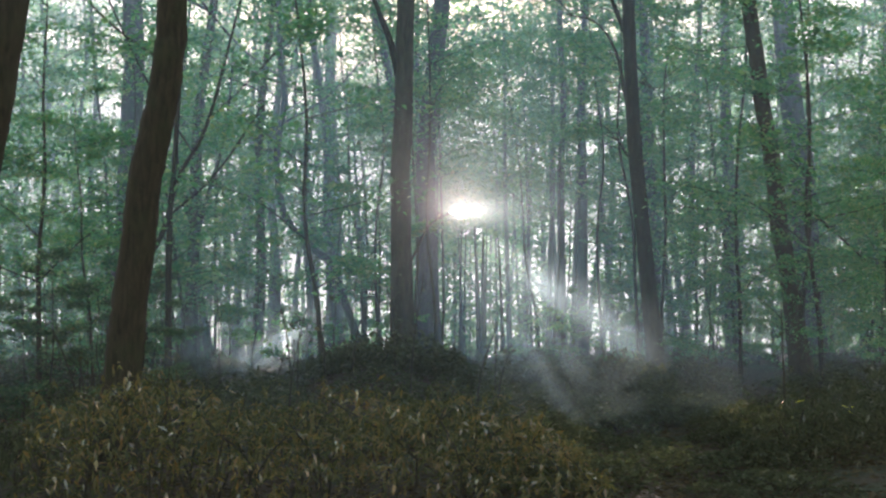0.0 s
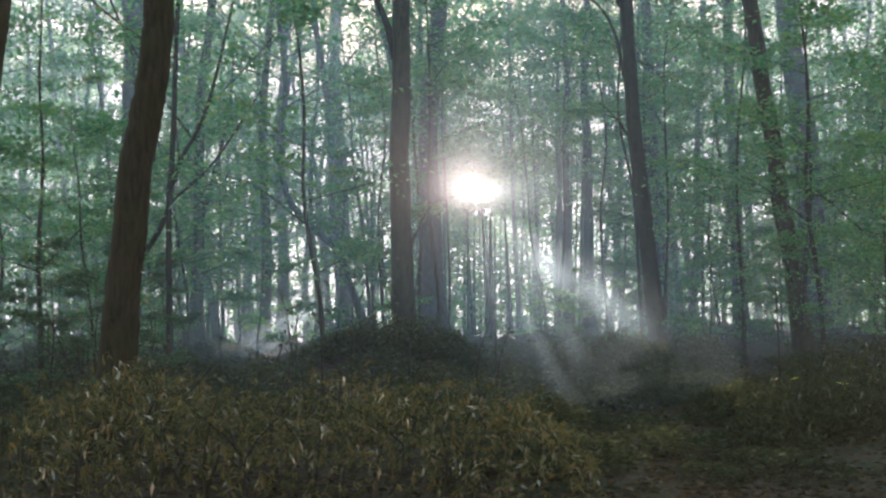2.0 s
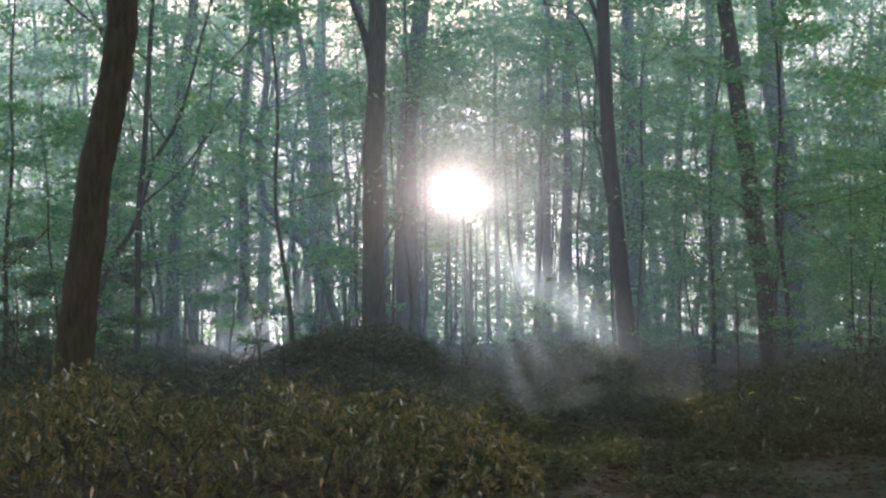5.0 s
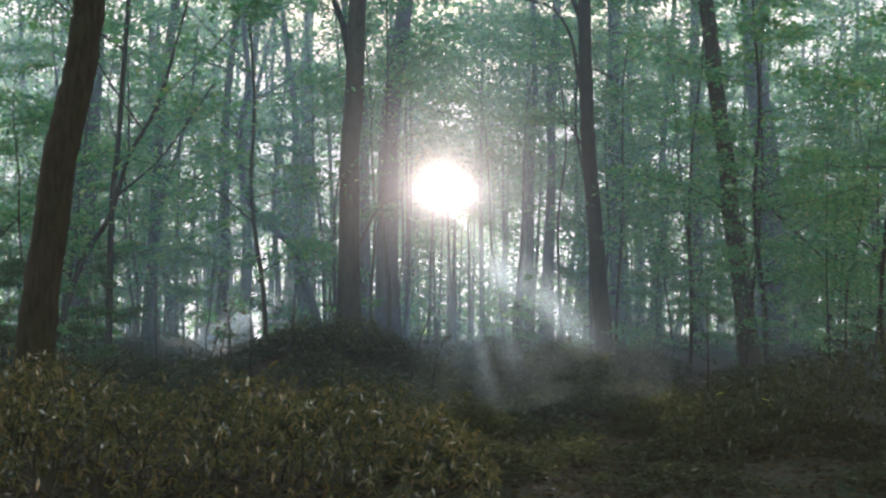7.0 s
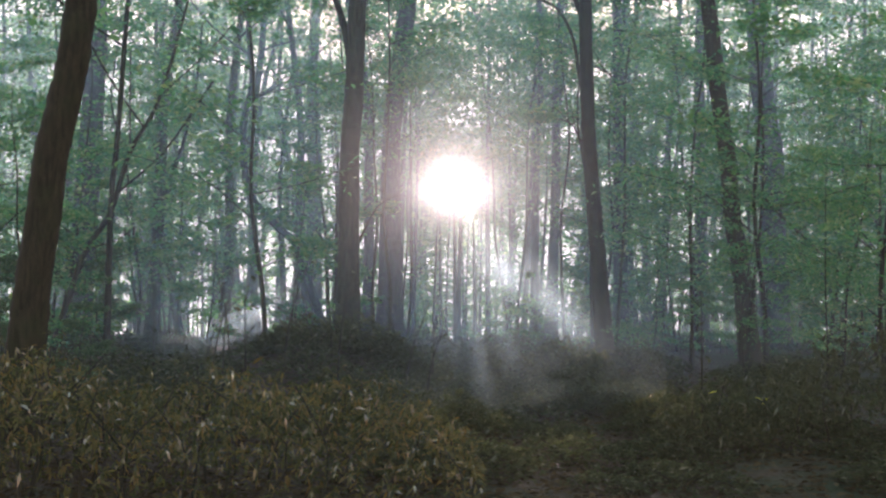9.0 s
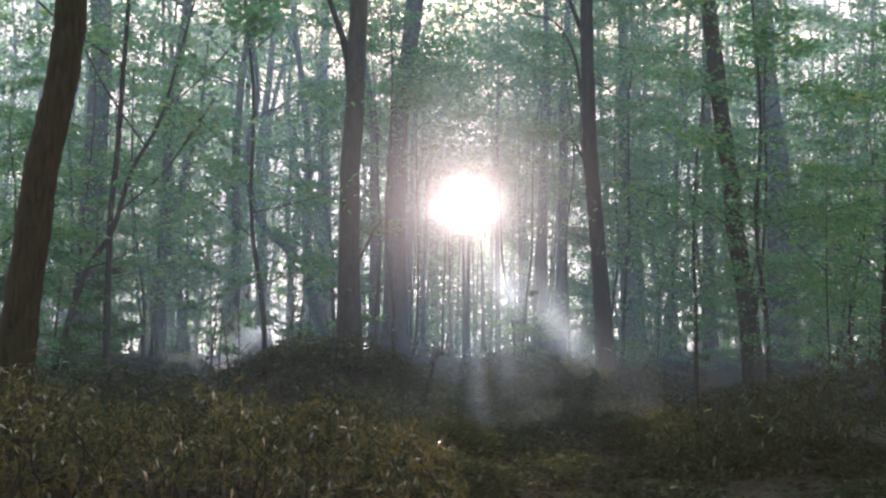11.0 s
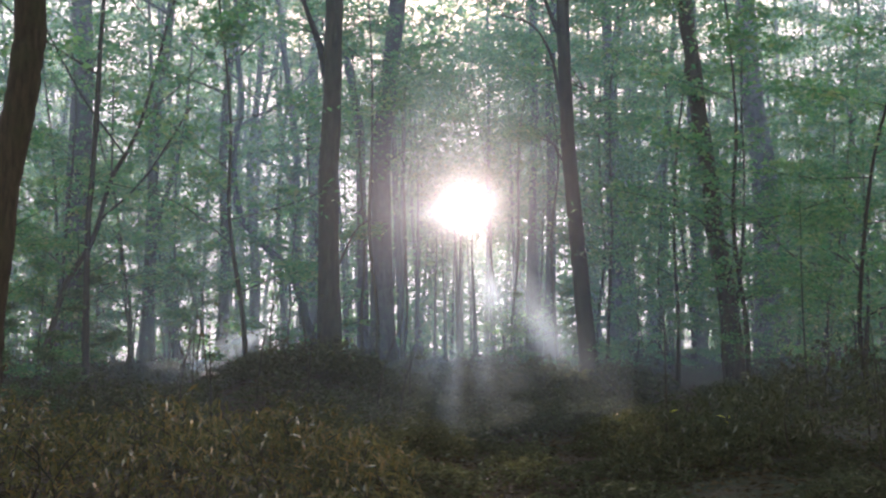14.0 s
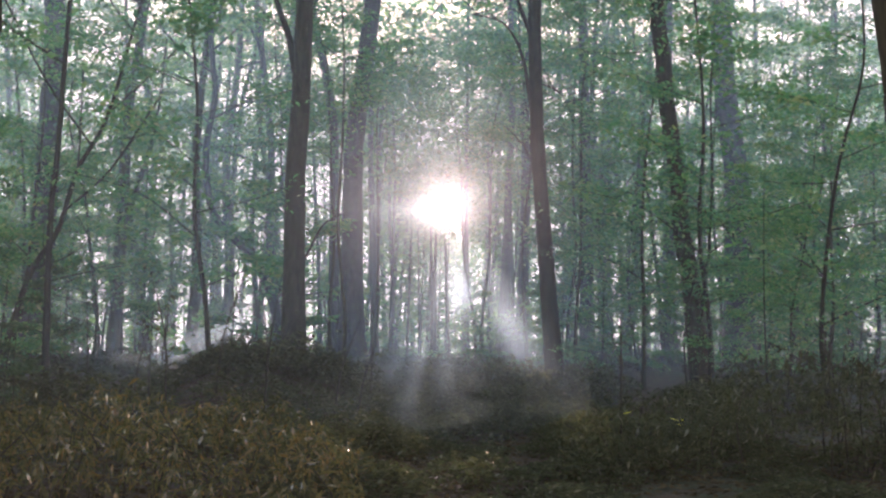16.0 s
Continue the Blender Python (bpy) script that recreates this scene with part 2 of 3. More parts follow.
def tube(points, radii, sides=10, wobble=0.05, seed=0):
    """A closed tapering tube along a line of points, slightly uneven: verts, quads."""
    r = np.random.default_rng(seed)
    p, radii = np.asarray(points, float), np.asarray(radii, float)
    d = np.gradient(p, axis=0)
    d /= np.linalg.norm(d, axis=1)[:, None]
    ref = np.where(np.abs(d[:, 2:3]) > 0.8, [[0, 1.0, 0]], [[0, 0, 1.0]])
    u = np.cross(ref, d)
    u /= np.linalg.norm(u, axis=1)[:, None]
    v = np.cross(d, u)
    a = np.linspace(0, 2 * np.pi, sides, endpoint=False)
    flute = 1 + wobble * np.sin(3 * a + r.uniform(0, 6)) + r.normal(0, wobble * 0.6, (len(p), sides))
    ring = (np.cos(a)[None, :, None] * u[:, None] + np.sin(a)[None, :, None] * v[:, None]) * (radii[:, None] * flute)[:, :, None]
    verts = (p[:, None] + ring).reshape(-1, 3)
    i, j = np.meshgrid(np.arange(len(p) - 1), np.arange(sides), indexing="ij")
    k = (j + 1) % sides
    quads = np.stack([i * sides + j, i * sides + k, (i + 1) * sides + k, (i + 1) * sides + j], -1).reshape(-1, 4)
    return verts, quads


def smooth_line(points, steps):
    """A Catmull-Rom line through the points."""
    p = np.asarray(points, float)
    q = np.vstack([2 * p[0] - p[1], p, 2 * p[-1] - p[-2]])
    out = []
    for i in range(len(p) - 1):
        for t in np.linspace(0, 1, steps, endpoint=False):
            a, b, c, d = q[i:i + 4]
            out.append(0.5 * (2 * b + (c - a) * t + (2 * a - 5 * b + 4 * c - d) * t * t + (3 * b - a - 3 * c + d) * t ** 3))
    return np.array(out + [p[-1]])


def leaf_cloud(centres, size, r, tilt=0.6, ratio=0.55, droop=0.25, axis=None):
    """One folded pointed leaf at every centre: verts and triangles."""
    n = len(centres)
    az = r.uniform(0, 2 * np.pi, n) if axis is None else axis
    el = r.normal(-droop, tilt * 0.6, n)
    d = np.stack([np.cos(az) * np.cos(el), np.sin(az) * np.cos(el), np.sin(el)], -1)
    side = np.stack([-np.sin(az), np.cos(az), np.zeros(n)], -1)
    up = np.cross(d, side)
    roll = r.normal(0, tilt, n)[:, None]
    side = side * np.cos(roll) + up * np.sin(roll)
    up = np.cross(d, side)
    s = (size * r.uniform(0.6, 1.3, n))[:, None]
    w = s * ratio * 0.5
    base, tip = centres - d * s * 0.5, centres + d * s * 0.5
    mid = centres - d * s * 0.08 + up * s * 0.1
    verts = np.stack([base, mid + side * w, tip, mid - side * w], 1).reshape(-1, 3)
    o = np.arange(n)[:, None] * 4
    return verts, np.vstack([o + [0, 1, 2], o + [0, 2, 3]]).reshape(2, n, 3).transpose(1, 0, 2).reshape(-1, 3)


def trunk_mesh(line, radii, mat, sides=10, seed=0, name="trunk", wobble=0.05):
    return mesh_of(name, *tube(line, radii, sides, wobble, seed), mat, True)


# ---- ground ----
def build_ground():
    xs = np.unique(np.concatenate([np.linspace(-14, 14, 113), np.linspace(-600, 600, 49)]))
    ys = np.unique(np.concatenate([np.linspace(-6, 34, 161), np.linspace(34, 120, 40), np.linspace(120, 1500, 24), np.linspace(-300, -6, 16)]))
    gx, gy = np.meshgrid(xs, ys)
    gz = ground_z(gx, gy) + np.where((np.abs(gx) < 14) & (gy < 34) & (gy > -6), rng.normal(0, 0.012, gx.shape), 0)
    verts = np.stack([gx, gy, gz], -1).reshape(-1, 3)
    w = len(xs)
    i, j = np.meshgrid(np.arange(len(ys) - 1), np.arange(w - 1), indexing="ij")
    o = i * w + j
    quads = np.stack([o, o + 1, o + w + 1, o + w], -1).reshape(-1, 4)
    tagged(new("ground", mesh_of("ground", verts, quads, FLOOR, True)), "dark forest floor of earth and old leaf litter", "ground", kind="structure")


build_ground()


# ---- trees whose trunks stand clear ----
def crown_points(line_top, radius, height, count, r, layers=9):
    """Leaf centres in flat uneven sprays round a trunk's top."""
    out = []
    for k in range(layers):
        a = r.uniform(0, 2 * np.pi)
        dist = radius * r.uniform(0.25, 0.8)
        c = np.array(line_top) + [np.cos(a) * dist, np.sin(a) * dist, r.uniform(-0.5, 0.5) * height]
        n = count // layers
        q = r.normal(0, 1, (n, 3)) * [radius * 0.33, radius * 0.33, height * 0.06]
        q[:, 2] -= 0.12 * np.hypot(q[:, 0], q[:, 1])
        out.append(c + q)
    return np.vstack(out)


def clear_of_sun(p):
    """True where a leaf stays: the gap round the camera's line to the sun and the shaft lanes are cut clear."""
    p = np.asarray(p)
    gap = 0.24 + 0.0024 * np.clip(p[:, 1], 0, 110) + 0.00004 * np.clip(p[:, 1] - 40, 0, 70) ** 2
    dz = p[:, 2] - (1.52 + 0.0615 * p[:, 1])
    dx = np.clip(np.abs(p[:, 0] - 1.0) - 0.62, 0, None)
    round_gap = dx * dx + dz * dz
    # more leaves stay at x < 0.95, put there to dim the sun
    few = np.random.default_rng(len(p)).uniform(0, 1, len(p)) < np.where(p[:, 0] < 0.95, 0.72, 0.2)
    free = (round_gap > gap * gap) | (few & (p[:, 1] > 36) & (round_gap > (0.3 * gap) ** 2))
    for lane_x, lane_down, wide, *_ in LANES:
        off = np.hypot(p[:, 0] - lane_x, p[:, 2] - 0.0615 * p[:, 1] - lane_down)
        free &= off > wide + np.where(p[:, 1] > 44, 0.1, 0.05) + 0.002 * np.clip(p[:, 1], 0, 100)
    return free | (p[:, 1] < 6)


def in_clumps(p, r):
    """True for the leaves that stay: thinned by bearing from the camera, so that openings to the sky fit its view."""
    p = np.asarray(p)
    far = np.clip(p[:, 1], 8, None)
    u, v = 25 * (p[:, 0] - 1.0) / far, 25 * (p[:, 2] - 1.5) / far
    f = np.sin(1.9 * u + 1.1 * np.sin(1.3 * v + 0.7)) * np.sin(2.3 * v + 1.2 * np.sin(0.9 * u + 2.1)) + 0.6 * np.sin(4.1 * u + 2.0 * v + 0.4) * np.sin(3.7 * v - 1.6 * u)
    keep = 0.8 + 0.45 * f + 0.08 * np.clip(np.abs(u + 1.6) - 2, -2, 4)
    keep = np.where((v > 4.0) & (np.abs(u - 0.4) < 2.4), np.maximum(keep, 0.9), keep)
    keep = np.where(v < 1.0, np.maximum(keep, 0.7), keep)
    return r.uniform(0, 1, len(p)) < np.clip(keep, 0.22, 1.0)


def add_twigs(limb, line, count, length, bark, r):
    """Thin crooked twigs on the outer half of a limb."""
    for _ in range(count):
        i = int(r.integers(len(line) // 3, len(line)))
        s = line[i]
        ln = length * r.uniform(0.4, 1.1)
        a = r.uniform(0, 2 * np.pi)
        d = np.array([np.cos(a), 0.6 * np.sin(a), r.uniform(0.1, 0.9)]) * ln
        q = smooth_line([s, s + d * 0.5 + r.normal(0, 0.08 * ln, 3), s + d], 3)
        part("twig", trunk_mesh(q, np.linspace(0.009, 0.003, len(q)), bark, 4, int(a * 99), "twig"), limb)


def standing_tree(name_label, y, line_xz, diameter, limbs=(), height=14.0, bark=BARK, seed=0, crown=2000, crown_r=2.6, lean=(0, 0)):
    """A tree whose stem follows line_xz (top first, in the plane y) and goes on to its full height, with limbs given likewise."""
    r = np.random.default_rng(seed + 100)
    pts = [np.array((x, y, z)) for x, z in line_xz][::-1]
    down = pts[0] - pts[1]
    foot = pts[0] + down * ((pts[0][2] + 0.15 - float(ground_z(pts[0][0], y))) / max(0.2, -down[2])) * 1.0
    foot[2] = float(ground_z(foot[0], y)) - 0.15
    if pts[0][2] - foot[2] > 0.35:
        pts = [foot] + pts
    up = pts[-1] - pts[-2]
    up = up / up[2]
    up[:2] *= 0.6
    z = pts[-1][2]
    while z < height:
        z += 2.0
        pts.append(pts[-1] + up * 2.0 + np.array([r.normal(0, 0.08), r.normal(0, 0.08), 0]))
    line = smooth_line(pts, 6)
    line[:, 1] += 0.04 * np.sin(line[:, 2] * 0.9 + seed)
    h = (line[:, 2] - line[0, 2]) / (line[-1, 2] - line[0, 2])
    rad = diameter / 2 * (1.06 - 0.75 * h ** 1.2 + 0.55 * np.exp(-h * 22))
    tree = new("tree")
    tree.location = line[0]
    base = line[0]
    part("trunk", trunk_mesh(line - base, rad, bark, 14, seed), tree)
    for k, (pts_l, r0) in enumerate(limbs):
        q = np.array([(x, y - 0.05 * i * (1 if k % 2 else -1), z) for i, (x, z) in enumerate(pts_l)])
        ln = smooth_line(q, 4)
        limb = part("limb", trunk_mesh(ln - base, np.linspace(r0, r0 * 0.3, len(ln)), bark, 7, seed + k, "limb"), tree)
        add_twigs(limb, ln - base, 5, 0.6, bark, r)
    top = line[-1]
    for k in range(5 if crown else 0):
        i = int(len(line) * (0.62 + 0.08 * k))
        i = min(i, len(line) - 2)
        a = k * 2.4 + seed
        s = line[i]
        e = s + np.array([np.cos(a) * 2.0, np.sin(a) * 2.0, 1.6 + 0.3 * k])
        m = (s + e) / 2 + [0, 0, -0.2]
        ln = smooth_line([s, m, e], 4)
        limb = part("limb", trunk_mesh(ln - base, np.linspace(rad[i] * 0.5, 0.015, len(ln)), bark, 6, seed + 20 + k, "limb"), tree)
        add_twigs(limb, ln - base, 1, 0.9, bark, r)
    if not crown:
        return tagged(tree, name_label, "tree")
    c = crown_points(top - np.array([0, 0, 1.8]), crown_r, 5.0, crown, r, 14)
    c = c[clear_of_sun(c) & in_clumps(c, r)]
    part("crown", mesh_of("crown", *leaf_cloud(c - base, 0.13, r), LEAF), tree)
    return tagged(tree, name_label, "tree")


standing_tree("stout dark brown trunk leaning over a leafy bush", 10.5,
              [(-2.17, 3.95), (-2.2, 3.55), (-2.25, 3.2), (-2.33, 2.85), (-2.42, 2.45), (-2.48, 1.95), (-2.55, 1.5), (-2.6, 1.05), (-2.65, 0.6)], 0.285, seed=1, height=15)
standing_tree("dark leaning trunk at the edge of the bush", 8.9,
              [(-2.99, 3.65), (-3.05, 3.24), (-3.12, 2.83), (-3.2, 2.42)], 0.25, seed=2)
standing_tree("straight dark trunk with a forked upper limb", 18.25,
              [(-0.43, 5.82), (-0.48, 4.13), (-0.53, 3.29), (-0.53, 2.45), (-0.53, 1.61), (-0.52, 0.36)], 0.31,
              [([(-0.5, 4.5), (-0.58, 4.85), (-0.67, 5.23), (-0.81, 5.61), (-0.95, 6.0), (-1.3, 7.0)], 0.075),
               ([(-0.45, 1.8), (-0.28, 2.13), (-0.12, 2.42), (0.09, 2.59)], 0.025)], seed=3)
standing_tree("tall grey trunk in mist beside the sun", 26.0,
              [(0.04, 7.2), (-0.26, 4.82), (-0.3, 3.64), (-0.29, 1.27), (-0.28, 0.09)], 0.43, bark=BARK_GREY, seed=4, height=16)
standing_tree("slender grey trunk bending in its upper half", 28.75,
              [(-1.44, 7.66), (-1.2, 6.61), (-0.99, 5.3), (-0.96, 4.26), (-0.94, 2.95), (-0.91, 0.35)], 0.24, bark=BARK_GREY, seed=5)
standing_tree("slim dark trunk with a thin arching side branch", 19.0,
              [(3.0, 5.95), (3.01, 5.07), (3.04, 4.19), (3.09, 3.32), (3.17, 2.44), (3.24, 1.57), (3.31, 0.7)], 0.235,
              [([(3.03, 4.0), (2.92, 4.55), (2.84, 5.07), (2.67, 5.47), (2.45, 5.69), (2.06, 5.79)], 0.035),
               ([(3.0, 5.3), (2.85, 5.65), (2.7, 6.04), (2.5, 6.8)], 0.05),
               ([(3.08, 3.36), (2.93, 3.58), (2.82, 3.78), (2.64, 3.87)], 0.022),
               ([(3.05, 4.7), (3.21, 4.63), (3.4, 4.5), (3.55, 4.23)], 0.014)], seed=6)
standing_tree("dark trunk leaning away with a low dead branch", 19.0,
              [(4.86, 5.93), (4.96, 5.05), (5.05, 4.17), (5.19, 3.29), (5.27, 2.42), (5.43, 1.55), (5.52, 0.68)], 0.27,
              [([(5.22, 2.86), (5.68, 2.73), (6.07, 2.39), (6.55, 1.96), (7.07, 1.49)], 0.03)], seed=7)
standing_tree("thick grey trunk wrapped in low leaves", 27.0,
              [(7.56, 7.87), (7.71, 5.41), (7.88, 4.18), (7.95, 1.74)], 0.56, bark=BARK_GREY, seed=8, height=17)
standing_tree("slender forked trunk among thin saplings", 27.25,
              [(-5.06, 7.43), (-5.17, 6.68), (-5.34, 5.55), (-5.41, 4.31), (-5.46, 2.45), (-5.56, 0.59)], 0.26,
              [([(-5.45, 2.6), (-5.25, 3.32), (-5.07, 3.94), (-4.9, 4.56), (-4.72, 5.56), (-4.6, 7.0)], 0.07)], seed=9)
standing_tree("thin pole of a sapling", 16.75, [(-3.56, 3.23), (-3.62, 2.47), (-3.64, 0.94)], 0.09, seed=10, height=8, crown=900, crown_r=1.4)
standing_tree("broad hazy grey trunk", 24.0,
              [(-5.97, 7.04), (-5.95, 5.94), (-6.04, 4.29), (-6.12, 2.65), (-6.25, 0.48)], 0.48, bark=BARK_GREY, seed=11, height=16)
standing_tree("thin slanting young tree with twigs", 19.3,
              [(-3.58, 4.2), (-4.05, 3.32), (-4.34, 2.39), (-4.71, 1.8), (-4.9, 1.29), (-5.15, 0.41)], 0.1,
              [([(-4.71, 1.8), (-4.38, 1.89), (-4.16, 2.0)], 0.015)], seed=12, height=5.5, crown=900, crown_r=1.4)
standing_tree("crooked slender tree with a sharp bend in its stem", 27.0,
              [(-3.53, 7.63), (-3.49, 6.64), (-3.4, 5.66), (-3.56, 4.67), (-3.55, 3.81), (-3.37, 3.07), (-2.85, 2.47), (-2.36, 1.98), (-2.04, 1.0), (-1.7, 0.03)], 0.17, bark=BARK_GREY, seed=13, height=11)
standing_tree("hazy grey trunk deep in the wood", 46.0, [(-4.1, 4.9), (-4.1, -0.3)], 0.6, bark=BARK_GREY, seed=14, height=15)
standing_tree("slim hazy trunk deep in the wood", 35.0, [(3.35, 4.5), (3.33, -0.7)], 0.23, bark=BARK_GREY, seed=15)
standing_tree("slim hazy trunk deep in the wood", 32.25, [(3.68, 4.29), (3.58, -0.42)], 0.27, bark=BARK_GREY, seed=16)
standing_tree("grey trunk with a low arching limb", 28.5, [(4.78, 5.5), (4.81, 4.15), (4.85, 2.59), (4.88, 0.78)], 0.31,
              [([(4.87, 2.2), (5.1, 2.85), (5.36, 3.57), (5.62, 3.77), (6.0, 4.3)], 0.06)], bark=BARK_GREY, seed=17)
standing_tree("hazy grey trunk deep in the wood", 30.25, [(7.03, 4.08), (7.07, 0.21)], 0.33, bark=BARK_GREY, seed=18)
standing_tree("slim dark broken stem before the light", 40.0, [(1.27, 3.25), (1.24, 2.0), (1.22, -0.9)], 0.2, seed=19, height=3.2, crown=0)
for k, (tx, ty, lean) in enumerate([(-0.35, 44, 0.1), (-0.55, 52, -0.3), (2.4, 47, -0.1), (3.45, 55, 0.3), (-1.6, 50, 0.2), (4.0, 44, -0.2), (-1.0, 63, 0.5),
                                    (-1.6, 66, -0.4), (3.75, 64, -0.2), (2.4, 72, 0.15), (-2.2, 58, 0.3), (-0.6, 39, -0.2), (4.6, 51, 0.3), (3.9, 38, 0.3),
                                    (-0.95, 57, 0.3), (-0.75, 41, 0.12), (3.3, 48, -0.1), (-0.9, 70, 0.4), (-0.5, 74, -0.1), (3.45, 70, 0.3), (2.38, 60, 0.05), (-2.9, 45, -0.3), (3.4, 41, 0.25)]):
    gz = float(ground_z(tx, ty))
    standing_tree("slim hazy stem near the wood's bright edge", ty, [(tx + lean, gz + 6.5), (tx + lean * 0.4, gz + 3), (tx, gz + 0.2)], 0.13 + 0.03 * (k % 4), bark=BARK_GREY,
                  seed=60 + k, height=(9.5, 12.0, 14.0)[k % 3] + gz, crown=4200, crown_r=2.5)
# stems cut short to fit the view, under the camera's line to the sun
for k, (tx, ty, lean) in enumerate([(0.45, 38, 0.1), (0.62, 47, -0.12), (0.75, 55, 0.15), (1.15, 43, -0.1), (1.56, 50, 0.12), (1.7, 36, -0.1), (1.62, 60, -0.2), (0.3, 60, 0.2), (0.5, 66, -0.1),
                                    (1.15, 64, 0.1)]):
    gz, tip = float(ground_z(tx, ty)), 1.52 + 0.0615 * ty - 0.5 - 0.12 * (k % 3)
    standing_tree("thin stem cut short to keep the sun clear", ty, [(tx + lean, tip), (tx + lean * 0.4, (tip + gz) / 2), (tx, gz + 0.2)], 0.1 + 0.025 * (k % 4), bark=BARK,
                  seed=90 + k, height=tip - 0.1, crown=0)
standing_tree("dark leaning trunk at the clearing's side", 10.4,
              [(5.36, 3.95), (5.42, 3.5), (5.47, 3.05), (5.53, 2.6)], 0.27, seed=20)


# ---- saplings and tall trees that repeat through the wood ----
def make_tree(height, diameter, first, spread, limb_count, leaves, size, bark, seed, leaf=LEAF, kind="tree"):
    """One tree with its limbs and a layered crown, standing at the origin: trunk, limbs, crown."""
    r = np.random.default_rng(seed)
    n = 7
    zs = np.linspace(-0.3, height, n)
    bend = np.cumsum(r.normal(0, 0.1 * height / n, (n, 2)), 0)
    bend -= bend[0]
    line = smooth_line(np.column_stack([bend, zs]), 4)
    h = np.clip(line[:, 2] / height, 0, 1)
    rad = diameter / 2 * (1.05 - 0.92 * h + 0.4 * np.exp(-h * 25))
    tree = new(kind)
    part("trunk", trunk_mesh(line, rad, bark, 9, seed), tree)
    centres = []
    for k in range(limb_count):
        f = first + (1 - first) * (k + r.uniform(0, 0.8)) / limb_count
        i = min(int(f * (len(line) - 1)), len(line) - 2)
        a = k * 2.399 + r.uniform(-0.5, 0.5)
        ln = spread * (1.1 - 0.55 * f) * r.uniform(0.6, 1.15)
        s = line[i]
        d = np.array([np.cos(a), np.sin(a), 0])
        rise = r.uniform(0.05, 0.55)
        e = s + d * ln + [0, 0, rise * ln]
        m = s + d * ln * 0.5 + [0, 0, rise * ln * 0.65] + r.normal(0, 0.05 * ln, 3)
        path = smooth_line([s, m, e], 4)
        part("limb", trunk_mesh(path, np.linspace(max(rad[i] * 0.42, 0.008), 0.005, len(path)), bark, 5, seed + k, "limb"), tree)
        cnt = int(leaves / limb_count)
        t = r.beta(2.2, 1.3, cnt)
        p = np.array([np.interp(t, np.linspace(0, 1, len(path)), path[:, c]) for c in range(3)]).T
        perp = np.array([-np.sin(a), np.cos(a), 0])
        w = 0.36 * ln * np.sqrt(np.clip(1.12 - t, 0.05, 1))
        p += perp * (r.normal(0, 1, cnt) * w * 0.8)[:, None] + d * r.normal(0, 0.12 * ln, cnt)[:, None]
        p += np.repeat(r.normal(0, 0.1 * ln, (cnt // 22 + 1, 3)), 22, 0)[:cnt] * [1, 1, 0.35]
        p[:, 2] += r.normal(0, 0.03 * ln + 0.02, cnt) - 0.1 * np.abs(r.normal(0, 1, cnt)) * w
        centres.append(p)
    c = np.vstack(centres)
    part("crown", mesh_of("crown", *leaf_cloud(c, size, r, 0.55), leaf), tree)
    return tree


def place(proto, x, y, turn, scale, label, group, category="tree"):
    """A copy of the model tree at a place of its own."""
    where = Matrix.LocRotScale((x, y, float(ground_z(x, y))), Euler((0.05 * math.sin(7.3 * x), 0.06 * math.sin(5.1 * y), turn)), None)
    ob = copy_thing(proto, where)
    ob.scale = (scale,) * 3
    if y > 14:
        # each tree has its own leaves: none in the lanes of sunlight
        crown = next(c for c in ob.children if c.name.startswith("crown"))
        co = np.empty(len(crown.data.vertices) * 3, np.float32)
        crown.data.vertices.foreach_get("co", co)
        co = co.reshape(-1, 4, 3)
        mid = co.mean(1) * scale @ np.array(where.to_3x3()).T + np.array(where.translation)
        co = co[clear_of_sun(mid) & in_clumps(mid, np.random.default_rng(int(abs(x * 1000) + y * 77)))]
        o = np.arange(len(co))[:, None] * 4
        tris = np.stack([o + [0, 1, 2], o + [0, 2, 3]], 1).reshape(-1, 3)
        crown.data = mesh_of("crown", co.reshape(-1, 3), tris, crown.data.materials[0])
    return tagged(ob, label, category, group)


HERO = [(-2.3, 10, 0.5), (-3.1, 8.9, 0.5), (5.4, 10.4, 0.5)]


def spots(count, x_fan, y0, y1, gap, r, taken, lane=0.0):
    """Places in a fan before the camera, at least gap apart."""
    out = []
    for _ in range(count * 60):
        if len(out) == count:
            break
        y = math.sqrt(r.uniform(y0 * y0, y1 * y1))
        x = 1.0 + r.uniform(-1, 1) * x_fan * y
        if all((x - a) ** 2 + (y - b) ** 2 > gap * gap for a, b in taken + out):
            if abs(x - 1.0) > (3.4 if y > 36 else 0.9 + 0.008 * y) and min(abs(x + 3.5), abs(x - 1.95), abs(x - 2.82)) > lane and (lane < 1 or abs(x - 1) > 2.3):
                out.append((x, y))
    return out


